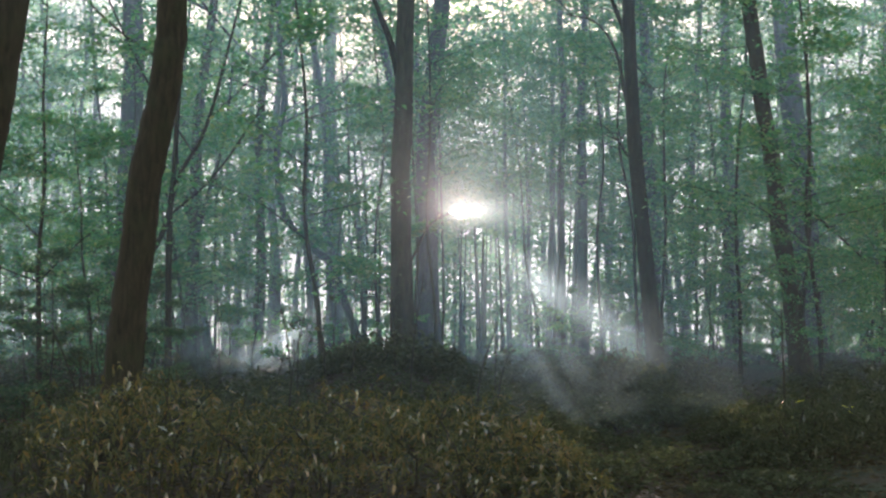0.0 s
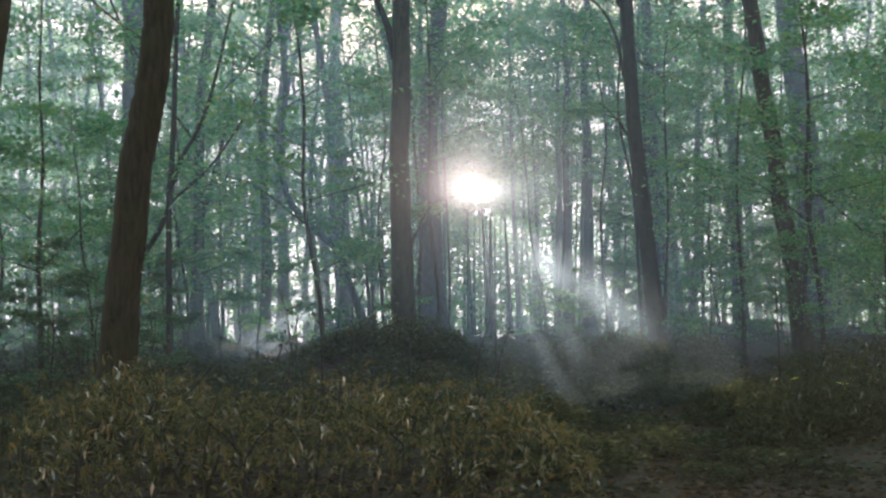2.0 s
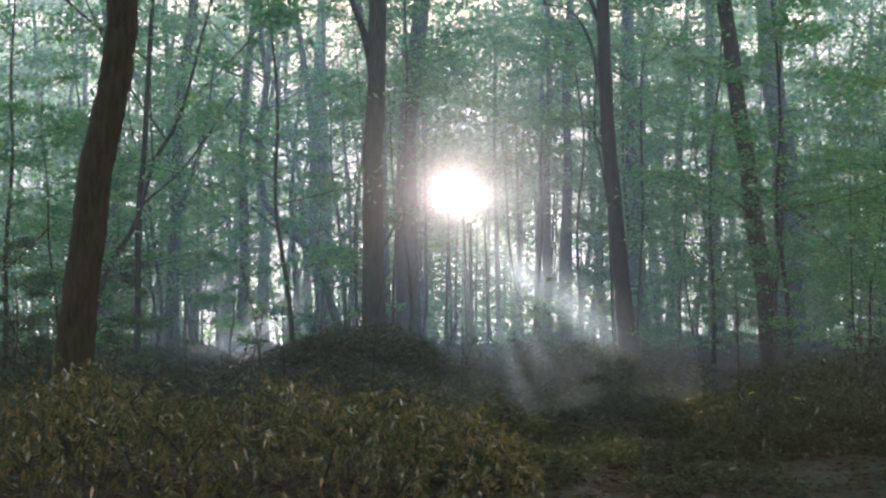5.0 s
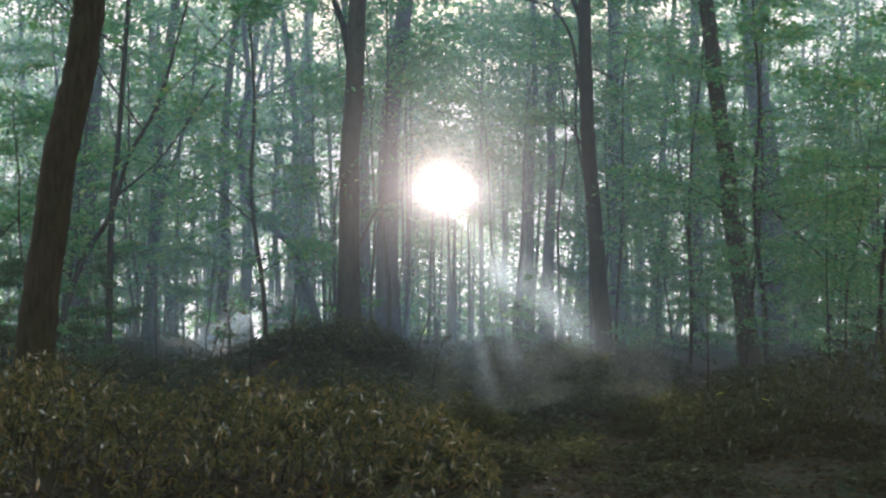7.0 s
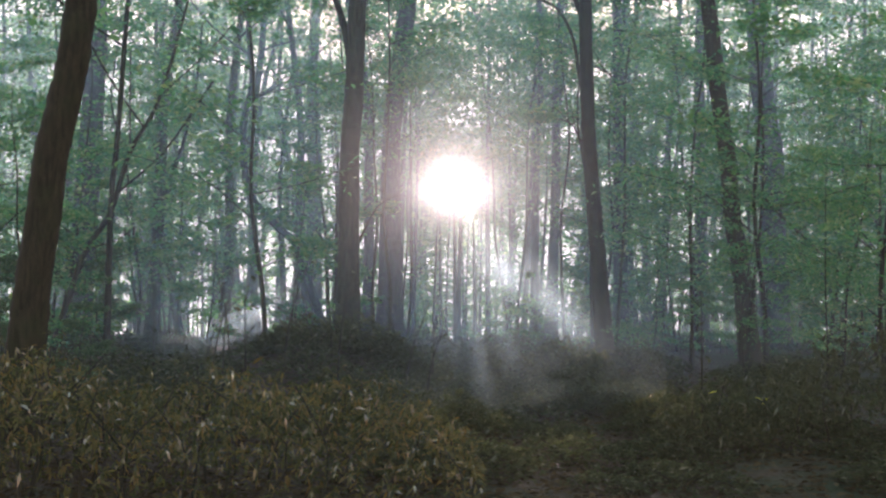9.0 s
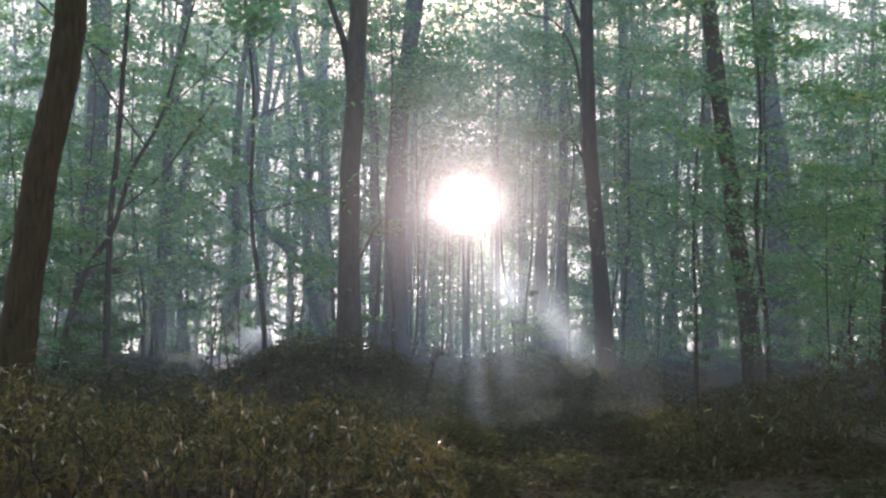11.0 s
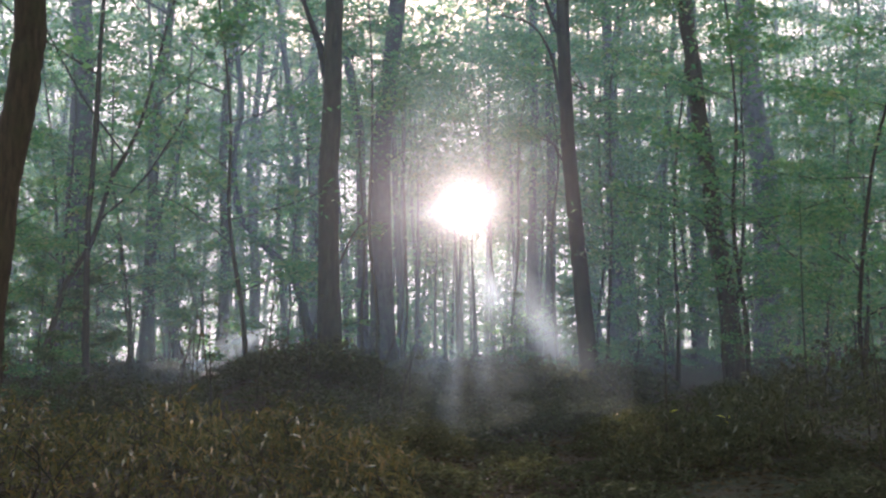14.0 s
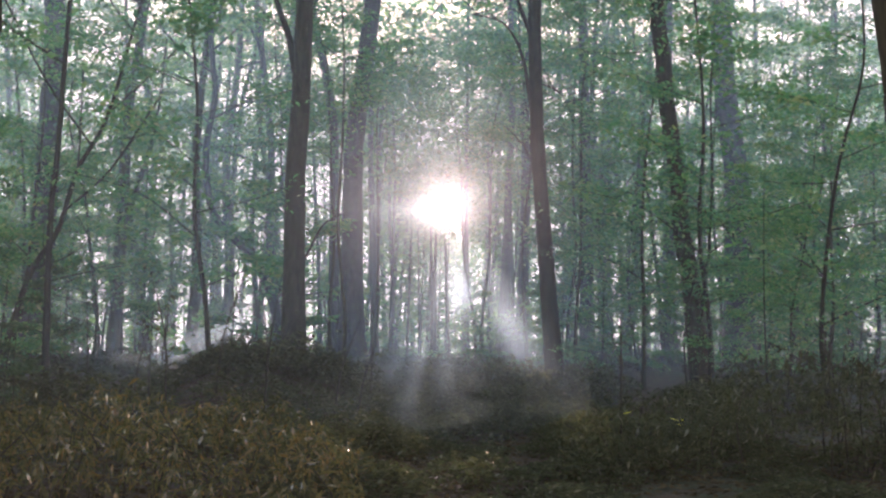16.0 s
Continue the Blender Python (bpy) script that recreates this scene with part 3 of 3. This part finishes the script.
def build_wood():
    r = np.random.default_rng(21)
    saplings = [make_tree(r.uniform(5.5, 8.0), r.uniform(0.06, 0.1), 0.2, r.uniform(1.6, 2.4), 14, 3700, 0.1, BARK, 300 + k) for k in range(5)]
    tall = [make_tree(r.uniform(12, 16), r.uniform(0.18, 0.3), 0.3, r.uniform(2.6, 3.4), 14, 4300, 0.125, BARK_GREY if k % 2 else BARK, 400 + k) for k in range(5)]
    near = spots(62, 0.48, 15, 38, 0.9, r, [], 1.3)
    far = spots(105, 0.46, 26, 75, 1.2, r, near, 0.42)
    for protos, where, what, group in ((saplings, near, "young tree with thin stem and layered green leaves", "saplings in the wood"),
                                       (tall, far, "tall forest tree with a grey stem and green crown", "tall trees in the wood")):
        for k, (x, y) in enumerate(where):
            place(protos[k % len(protos)], x, y, r.uniform(0, 6.28), r.uniform(0.85, 1.2) * (1.3 if y > 40 else 1.0), what, group)
    for k, (x, y, s) in enumerate([(4.95, 16.5, 0.45), (6.3, 17, 0.6), (5.6, 15.2, 0.4), (-4.3, 15.5, 0.55), (7.4, 19, 0.8), (3.85, 17.8, 0.4)]):
        place(saplings[(k + 2) % 5], x, y, 2.1 * k, s, "low young tree with dark green leaf sprays", "saplings in the wood")
    # leafy brush, low in the deeper wood
    brush = [make_tree(3.4 + 0.5 * k, 0.05, 0.08, 1.3, 6, 1400, 0.14, BARK, 480 + k, LEAF, "brush") for k in range(3)]
    # the same brush in the leaf colour that carries shade
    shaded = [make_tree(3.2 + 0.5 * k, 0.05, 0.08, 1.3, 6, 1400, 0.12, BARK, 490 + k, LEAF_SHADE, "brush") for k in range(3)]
    for k in range(84):
        y = r.uniform(22, 60)
        x = 1 + r.uniform(-0.44, 0.44) * y
        s = r.uniform(0.7, 1.2)
        if min(abs(x - 1) - 0.9, abs(x + 3.5), abs(x - 1.95), abs(x - 2.82)) < 1.0:
            if y < 40:
                continue
            s = 0.42
        place(brush[k % 3], x, y, r.uniform(0, 6.28), s, "low leafy brush deep in the wood", "brush in the deep wood", "brush")
    for k in range(9):
        place(brush[k % 3], -3.6 - 0.55 * k + r.uniform(-0.2, 0.2), r.uniform(17, 25), r.uniform(0, 6.28), r.uniform(0.5, 0.8), "low leafy brush deep in the wood", "brush in the deep wood", "brush")
    for k in range(12):
        x, y = -1.6 + 0.48 * k + r.uniform(-0.1, 0.1), r.uniform(60, 70)
        place(brush[k % 3], x, y, r.uniform(0, 6.28), r.uniform(0.75, 1.05), "low leafy brush deep in the wood", "brush in the deep wood", "brush")
    # a thicket past the hollow, and one beside the stout trunk
    for k in range(20):
        x, y = 1.9 + 0.42 * k + r.uniform(-0.15, 0.15), r.uniform(21.5, 27)
        place(brush[k % 3], x, y, r.uniform(0, 6.28), r.uniform(0.36, 0.46), "low misty thicket of green leaves past the hollow", "thicket past the hollow", "brush")
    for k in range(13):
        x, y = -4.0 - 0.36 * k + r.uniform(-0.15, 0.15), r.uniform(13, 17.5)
        place(shaded[k % 3], x, y, r.uniform(0, 6.28), r.uniform(0.4, 0.62), "leafy brush with shade in its leaf colour beside the stout trunk", "brush beside the stout trunk", "brush")
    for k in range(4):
        place(shaded[k % 3], -2.9 - 0.35 * k, 13.4 + 0.7 * (k % 2), 1.3 * k, 0.32 + 0.04 * k, "leafy brush with shade in its leaf colour beside the stout trunk", "brush beside the stout trunk", "brush")
    for k, (x, y) in enumerate([(2.35, 25.0), (3.05, 27.5), (3.6, 24.0), (2.2, 33.0)]):
        place(brush[k % 3], x, y, 1.7 * k, 0.33 + 0.05 * (k % 2), "low leafy brush deep in the wood", "brush in the deep wood", "brush")
    # young trees under the gap, bare below their high sprays
    high = [make_tree(8.0 + k, 0.07, 0.52, 2.0, 11, 3200, 0.098, BARK, 450 + k) for k in range(2)]
    for k, (x, y) in enumerate([(-0.4, 23), (3.35, 25.5), (2.4, 31), (-0.35, 34), (4.0, 22.5), (-0.1, 30), (3.4, 35), (-1.2, 24.5), (-0.12, 21.8), (3.45, 21.4), (2.4, 26.8)]):
        place(high[k % 2], x, y, k * 1.1, 0.95 + 0.05 * (k % 3), "young tree with thin stem and layered green leaves", "saplings in the wood")
    # unseen trees round and behind the camera, added to dim and tint the skylight
    for k in range(34):
        x, y = 1 + r.uniform(-19, 19), r.uniform(-22, 14)
        if math.hypot(x - 1, y) < 2.5 or y > -1.0 and abs(x - 1) < 0.42 * y + 2.2:
            continue
        place(tall[k % 5], x, y, r.uniform(0, 6.28), r.uniform(0.9, 1.2), "tall forest tree with a grey stem and green crown", "tall trees in the wood")
    for proto in saplings + tall + high + brush + shaded:
        for ob in list(proto.children) + [proto]:
            bpy.data.objects.remove(ob)


build_wood()


def build_far_woods():
    """The wood's far edge, beyond counting, with leaves massed to fit the camera's view."""
    r = np.random.default_rng(5)
    vs, qs, o = [], [], 0
    for k in range(190):
        y = r.uniform(70, 125)
        x = 1 + r.uniform(-0.6, 0.6) * y
        if abs(x - 1) < 1.6 or min(abs(x + 3.5), abs(x - 2.82)) < 0.6:
            continue
        z = float(ground_z(x, y))
        h = r.uniform(9, 15)
        line = np.array([(x, y, z - 0.3), (x + r.normal(0, 0.3), y, z + h * 0.5), (x + r.normal(0, 0.6), y, z + h)])
        v, q = tube(line, np.array([1, 0.7, 0.2]) * r.uniform(0.08, 0.22), 6, 0.03, k)
        vs.append(v), qs.append(q + o)
        o += len(v)
    ob = new("far_woods", mesh_of("far_woods", np.vstack(vs), np.vstack(qs), BARK_GREY, True))
    tagged(ob, "distant thin grey stems at the wood's far edge", "woods", kind="stuff")
    n = 46000
    y = r.uniform(72, 125, n)
    x = 1 + r.uniform(-0.62, 0.62, n) * y
    z = ground_z(x, y) + 24.0 * r.beta(1.15, 1.7, n)
    z += 1.5 * np.sin(x * 0.7) + r.normal(0, 0.5, n)
    c = np.column_stack([x, y, z])
    m = 9000
    y = r.uniform(44, 72, m)
    x = 1 + r.normal(0, 0.055, m) * y
    c = np.vstack([c, np.column_stack([x, y, ground_z(x, y) + 13.0 * r.beta(1.2, 1.3, m)])])
    m = 2500
    y = r.uniform(60, 95, m)
    x = 1 + r.normal(0, 0.03, m) * y
    c = np.vstack([c, np.column_stack([x, y, 1.5 + 0.066 * y + r.normal(0, 2.0, m)])])
    # leaves placed to fill a bright opening high in the view
    m = 2400
    y = r.uniform(44, 60, m)
    c = np.vstack([c, np.column_stack([1.2 + r.normal(0, 2.6, m), y, 1.5 + 0.215 * y + r.normal(0, 1.5, m)])])
    m = 15000
    y = r.uniform(62, 100, m)
    x = 1 + r.uniform(-0.45, 0.45, m) * y
    c = np.vstack([c, np.column_stack([x, y, ground_z(x, y) + 7.5 * r.beta(1.1, 1.6, m)])])
    # leaves massed round the sun's line, added to narrow its bright gap
    m = 26000
    y = r.uniform(96, 128, m)
    x = 1 + r.normal(0, 3.4, m)
    c = np.vstack([c, np.column_stack([x, y, 1.5 + 0.0615 * y + r.normal(0, 2.6, m) - 0.4])])
    c = c[clear_of_sun(c)]
    ob = new("far_foliage", mesh_of("far_foliage", *leaf_cloud(c, 0.32, r, 0.7), LEAF))
    tagged(ob, "distant green foliage at the wood's far edge", "foliage", kind="stuff")


build_far_woods()


# ---- undergrowth ----
def shrub_mesh(r, radius, height, count, size, mat, ratio=0.4):
    a = r.uniform(0, 2 * np.pi, count)
    d = radius * np.sqrt(r.uniform(0, 1, count))
    dome = height * (1 - 0.75 * (d / radius) ** 2)
    z = dome * r.beta(3.0, 1.2, count)
    lump = 0.12 * height * np.sin(a * 3 + d * 4)
    c = np.column_stack([np.cos(a) * d, np.sin(a) * d, np.clip(z + lump, 0.02, None)])
    return mesh_of("foliage", *leaf_cloud(c, size, r, 0.5, ratio, 0.35), mat)


def make_shrub(r, radius, height, count, size, mat, seed):
    shrub = new("shrub")
    part("foliage", shrub_mesh(r, radius, height, count, size, mat), shrub)
    for k in range(5):
        a = k * 1.26 + r.uniform(0, 0.5)
        e = np.array([np.cos(a) * radius * 0.6, np.sin(a) * radius * 0.6, height * r.uniform(0.6, 0.95)])
        ln = smooth_line([(0, 0, -0.1), e * [0.35, 0.35, 0.55], e], 3)
        part("stem", trunk_mesh(ln, np.linspace(0.014, 0.004, len(ln)), BARK, 5, seed + k, "stem"), shrub)
    return shrub


def build_undergrowth():
    r = np.random.default_rng(33)
    protos = [make_shrub(r, r.uniform(0.7, 1.0), r.uniform(0.55, 0.8), 1100, 0.11, LEAF_LOW, 500 + 10 * k) for k in range(4)]
    for k in range(150):
        y = math.sqrt(r.uniform(10.5 ** 2, 34 ** 2))
        x = 1 + r.uniform(-0.46, 0.46) * y
        ob = copy_thing(protos[k % 4], pose(x, y, float(ground_z(x, y)) - 0.02, 0, 0, r.uniform(0, 360)))
        s = r.uniform(0.55, 1.2) * (0.3 if abs(x + 3.5) < 1.0 and 23.5 < y < 36 else 0.5 if x > 0.3 and y < 21 else 0.75) * (0.8 if y > 22 else 1.0)
        ob.scale = (s * 1.15, s * 1.15, s)
        tagged(ob, "dark low shrub with small drooping leaves", "shrub", "undergrowth shrubs")
    for k in range(16):
        x, y = r.uniform(-2.1, 0.9), r.uniform(14.8, 17.4)
        ob = copy_thing(protos[k % 4], pose(x, y, float(ground_z(x, y)) - 0.05, 0, 0, r.uniform(0, 360)))
        s = r.uniform(0.4, 0.62) * (0.75 if x > 0.3 else 1.0)
        ob.scale = (s * 1.4, s * 1.4, s)
        tagged(ob, "dark low shrub with small drooping leaves", "shrub", "undergrowth shrubs")
    for k in range(9):
        x, y = 1.2 + 0.3 * k + r.uniform(-0.1, 0.1), 18.2 + 1.3 * (k % 3)
        ob = copy_thing(protos[k % 4], pose(x, y, float(ground_z(x, y)) - 0.05, 0, 0, r.uniform(0, 360)))
        ob.scale = (0.7, 0.7, 0.5)
        tagged(ob, "dark low shrub with small drooping leaves", "shrub", "undergrowth shrubs")
    for k in range(18):
        x, y = 0.4 + 0.17 * k + r.uniform(-0.15, 0.15), 13.6 + 1.4 * (k % 3) + r.uniform(-0.4, 0.4)
        ob = copy_thing(protos[k % 4], pose(x, y, float(ground_z(x, y)) - 0.05, 0, 0, r.uniform(0, 360)))
        s = r.uniform(0.36, 0.55)
        ob.scale = (s * 1.5, s * 1.5, s)
        tagged(ob, "dark low shrub with small drooping leaves", "shrub", "undergrowth shrubs")
    # shrubs added to block one sun lane before it reaches the low plants
    for k, (x, y) in enumerate([(2.45, 17.0), (2.8, 16.7), (3.15, 17.1), (2.65, 17.5), (3.6, 17.0)]):
        ob = copy_thing(protos[k % 4], pose(x, y, float(ground_z(x, y)) - 0.05, 0, 0, 70 * k))
        ob.scale = (0.75, 0.75, 0.95)
        tagged(ob, "upright shrub added to stop sunlight at the hollow", "shrub", "undergrowth shrubs")
    for k in range(60):
        x, y = r.uniform(0.2, 5.0), r.uniform(8.6, 14.5)
        ob = copy_thing(protos[k % 4], pose(x, y, float(ground_z(x, y)) - 0.03, 0, 0, r.uniform(0, 360)))
        s = r.uniform(0.3, 0.5)
        ob.scale = (s * 1.3, s * 1.3, s * r.uniform(0.6, 0.95))
        tagged(ob, "low leafy plant creeping over the floor", "shrub", "low plants in the hollow")
    for proto in protos:
        for ob in list(proto.children) + [proto]:
            bpy.data.objects.remove(ob)


build_undergrowth()


def bush_height(x, y):
    """Top of the near bush over the floor."""
    edge = np.clip((1.15 - x) / 1.5, 0, 1)
    return (0.28 + 0.62 * edge ** 0.7) * (0.9 + 0.1 * np.sin(2.3 * x + 0.7) + 0.07 * np.sin(5.1 * x + y * 2) + 0.1 * np.sin(7.7 * x + 1.1 * y) * np.sin(6.3 * y + 2 * x))


def long_leaf():
    """A narrow leathery leaf along +x, bent down at the tip."""
    xs = np.array([0, 0.4, 1.0])
    w = np.array([0.02, 0.13, 0.0])
    z = np.array([0, 0.03, -0.13])
    v, f = [], []
    for a, b, c in zip(xs, w, z):
        v += [(a, b, c - b * 0.25), (a, 0, c), (a, -b, c - b * 0.25)]
    for i in range(2):
        for j in range(2):
            o = i * 3 + j
            f.append((o, o + 3, o + 4, o + 1))
    return np.array(v), np.array(f)


def right_height(x, y):
    """Top of the dark bush across the hollow."""
    edge = np.clip((x - 2.7) / 2.2, 0, 1)
    return (0.22 + 0.85 * edge ** 0.8) * (0.9 + 0.12 * np.sin(2.9 * x) + 0.07 * np.sin(6.3 * x + y * 3))


def build_bush(seed, label, x0, x1, y0, y1, top_of, n, small, large, mat, stems, extra=()):
    """A broad bush: whorls of drooping leaves on its outside, the mass of leaves inside, thin stems, and a few leaves of another colour."""
    r = np.random.default_rng(seed)
    ym, half = (y0 + y1) / 2, (y1 - y0) / 2
    base = np.array([(x0 + x1) / 2, ym, 0.0])
    bush = new("bush")
    bush.location = base
    lv, lf = long_leaf()
    whorl = 6
    m = n // whorl
    n = m * whorl
    x, y = r.uniform(x0, x1, m), r.uniform(y0, y1, m)
    top = top_of(x, y) * np.clip(1 - ((y - ym) / (half * 1.3)) ** 4, 0.2, 1)
    z = top * np.where(r.uniform(0, 1, m) < 0.6, r.beta(3.2, 1.1, m), r.beta(1.3, 1.2, m)) * (1 + 0.16 * (r.uniform(0, 1, m) > 0.92)) + ground_z(x, y)
    age = np.repeat(r.uniform(0, 1, m), whorl)
    x, y, z, top = (np.repeat(q, whorl) for q in (x, y, z, top))
    size = r.uniform(small, large, n) * (0.75 + 0.4 * age)
    az = np.tile(np.arange(whorl) * 2 * np.pi / whorl, m) + np.repeat(r.uniform(0, 6.28, m), whorl) + r.normal(0, 0.35, n)
    el, ro = np.repeat(r.normal(-0.45, 0.45, m), whorl) + r.normal(0, 0.3, n), r.normal(0, 0.4, n)
    z = z + r.normal(0, 0.015, n)
    turns = [Euler((ro[k], -el[k], az[k])).to_matrix() for k in range(n)]
    outer = np.argsort(-(z / top) - 0.3 * (y < ym - 0.3))[:300]
    inner = np.setdiff1d(np.arange(n), outer)
    rest_v = np.vstack([(lv * size[k]) @ np.array(turns[k]).T + [x[k], y[k], z[k]] - base for k in inner])
    rest_f = np.vstack([lf + i * len(lv) for i in range(len(inner))])
    tagged(part("foliage", mesh_of("foliage", rest_v, rest_f, mat, True), bush), kind="stuff")
    me = mesh_of("leaf", lv, lf, mat, True)
    for k in outer:
        leaf = part("leaf", me, bush)
        leaf.matrix_local = Matrix.LocRotScale(Vector((x[k], y[k], z[k])) - Vector(base), turns[k].to_quaternion(), (size[k],) * 3)
    for k in range(stems):
        sx, sy = r.uniform(x0 + 0.2, x1 - 0.2), r.uniform(y0 + 0.4, y1 - 0.4)
        g, h = float(ground_z(sx, sy)), float(top_of(sx, sy)) * r.uniform(0.85, 1.15)
        ln = smooth_line([(sx, sy, g - 0.05), (sx + r.normal(0, 0.08), sy, g + h * 0.5), (sx + r.normal(0, 0.2), sy + r.normal(0, 0.1), g + h)], 3) - base
        part("stem", trunk_mesh(ln, np.linspace(0.01, 0.003, len(ln)), BARK, 5, k, "stem"), bush)
    if len(extra):
        bright = mesh_of("leaf", lv, lf, LEAF_YELLOW)
        for k, p in enumerate(extra):
            leaf = part("leaf", bright, bush, "bright yellow leaf")
            leaf.matrix_local = Matrix.LocRotScale(Vector(p) - Vector(base), Euler((0.4, 0.2, 0.8 * k)), (0.1,) * 3)
    tagged(bush, label, "bush")


def left_height(x, y):
    """Top of the shaded bush past the stout trunk."""
    return 0.8 * (0.9 + 0.1 * np.sin(2.7 * x + 1.0) + 0.08 * np.sin(6.1 * x + y * 2))


build_bush(44, "dense leafy bush with glossy drooping olive and russet leaves", -2.5, 1.2, 7.0, 9.7, bush_height, 15600, 0.04, 0.09, LEAF_BUSH, 40)
build_bush(46, "dark green bush in shade beside the stout trunk", -5.6, -2.4, 8.4, 11.2, left_height, 6600, 0.06, 0.11, LEAF_LOW, 26)
build_bush(45, "dark green bush in shade with a few yellow leaves", 2.7, 6.4, 10.2, 12.4, right_height, 8000, 0.05, 0.105, LEAF_LOW, 26,
           [(3.7, 11.1, 0.42), (3.76, 11.08, 0.37), (3.82, 11.1, 0.41), (3.35, 11.0, 0.48)])


def build_litter():
    """Fallen leaves on the floor, more than one could count."""
    r = np.random.default_rng(81)
    n = 16000
    y = 7.5 + 12.5 * r.uniform(0, 1, n) ** 1.3
    x = 1 + r.uniform(-0.42, 0.42, n) * y
    c = np.column_stack([x, y, ground_z(x, y) + r.uniform(0.005, 0.03, n)])
    tagged(new("leaf_litter", mesh_of("leaf_litter", *leaf_cloud(c, 0.075, r, 0.3, 0.6, 0.0), LITTER)), "fallen brown leaves scattered over the forest floor", "leaf litter", kind="stuff")


build_litter()


def build_shoots():
    """Bare upright shoots and dead sticks between the bushes."""
    r = np.random.default_rng(71)
    given = [(-1.05, 15.0, 1.5, 0.35), (-0.5, 15.6, 1.1, -0.1), (0.45, 14.0, 1.2, 0.3), (0.7, 14.3, 0.9, 0.2), (-1.9, 14.2, 0.8, 0.2)]
    more = [(r.uniform(-6, 7), r.uniform(11.5, 19), r.uniform(0.7, 1.7), r.normal(0, 0.25)) for _ in range(22)]
    for k, (x, y, h, lean) in enumerate(given + more):
        if k > 4 and 0.9 < x < 3.2:
            continue
        shoot = new("shoot")
        g = float(ground_z(x, y))
        shoot.location = (x, y, g)
        ln = smooth_line([(0, 0, -0.1), (lean * 0.3, 0, h * 0.5), (lean, r.normal(0, 0.1), h)], 4)
        part("stem", trunk_mesh(ln, np.linspace(0.014, 0.004, len(ln)), BARK, 5, k, "stem"), shoot)
        for j in range(4):
            i = 4 + j
            e = ln[i] + [r.normal(0, 0.16), r.normal(0, 0.16), r.uniform(0.08, 0.25)]
            part("twig", trunk_mesh(smooth_line([ln[i], (ln[i] + e) / 2 + [0, 0, 0.02], e], 2), np.linspace(0.005, 0.002, 5), BARK, 4, j, "twig"), shoot)
        c = ln[r.integers(4, len(ln), 14)] + r.normal(0, 0.12, (14, 3))
        part("foliage", mesh_of("foliage", *leaf_cloud(c, 0.07, r), LEAF_LOW), shoot)
        tagged(shoot, "thin bare shoot with twigs and a few leaves", "shoot", "shoots between the bushes")


build_shoots()


# ---- sheets and discs that stand in for haze, glare and light shafts ----
def build_haze_sheets():
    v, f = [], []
    # flat upright sheets across the view, in place of haze
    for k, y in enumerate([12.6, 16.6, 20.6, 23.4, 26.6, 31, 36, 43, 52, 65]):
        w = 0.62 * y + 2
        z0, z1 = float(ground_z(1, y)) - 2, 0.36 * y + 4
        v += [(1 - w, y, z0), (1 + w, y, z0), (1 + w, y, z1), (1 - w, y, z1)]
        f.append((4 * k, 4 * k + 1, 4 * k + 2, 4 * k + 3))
    tagged(new("mist", mesh_of("mist", v, f, HAZE_SHEET)), "flat see-through sheets standing in for haze between trees", "mist", kind="stuff")


def build_veil():
    # one added sheet just before the camera, wider than its view
    v = [(-1.5, 2.0, 0.05), (3.5, 2.0, 0.05), (3.5, 2.0, 3.2), (-1.5, 2.0, 3.2)]
    tagged(new("damp_air", mesh_of("damp_air", v, [(0, 1, 2, 3)], VEIL)), "see-through sheet added before the camera to imitate glare", "mist", kind="stuff")


def build_shaft(lane_x, lane_down, wide, full, y0, y1, density):
    """A light shaft shaped from thin round see-through discs, set across one lane of sunlight."""
    v, f, rim = [], [], []
    a = np.linspace(0, 2 * np.pi, 20, endpoint=False)
    for k, y in enumerate(np.arange(y0, y1, 1.1)):
        o = len(v)
        z = lane_down + 0.0615 * y
        v.append((lane_x, y, z))
        rim.append(0.0)
        for t in a:
            v.append((lane_x + wide * full * math.cos(t), y, z + wide * full * math.sin(t)))
            rim.append(1.0)
        f += [(o, o + 1 + i, o + 1 + (i + 1) % 20) for i in range(20)]
        if k:
            f.append((o + 16, o + 17, o - 5))
    me = mesh_of("mist_shaft", v, f, BEAM)
    me.attributes.new("rim", "FLOAT", "POINT").data.foreach_set("value", np.array(rim, np.float32))
    me.attributes.new("dense", "FLOAT", "POINT").data.foreach_set("value", np.full(len(rim), density, np.float32))
    tagged(new("mist_shaft", me), "slanting light shaft shaped from see-through discs", "mist", kind="stuff")


build_haze_sheets()
build_veil()
for lane in LANES:
    build_shaft(*lane)
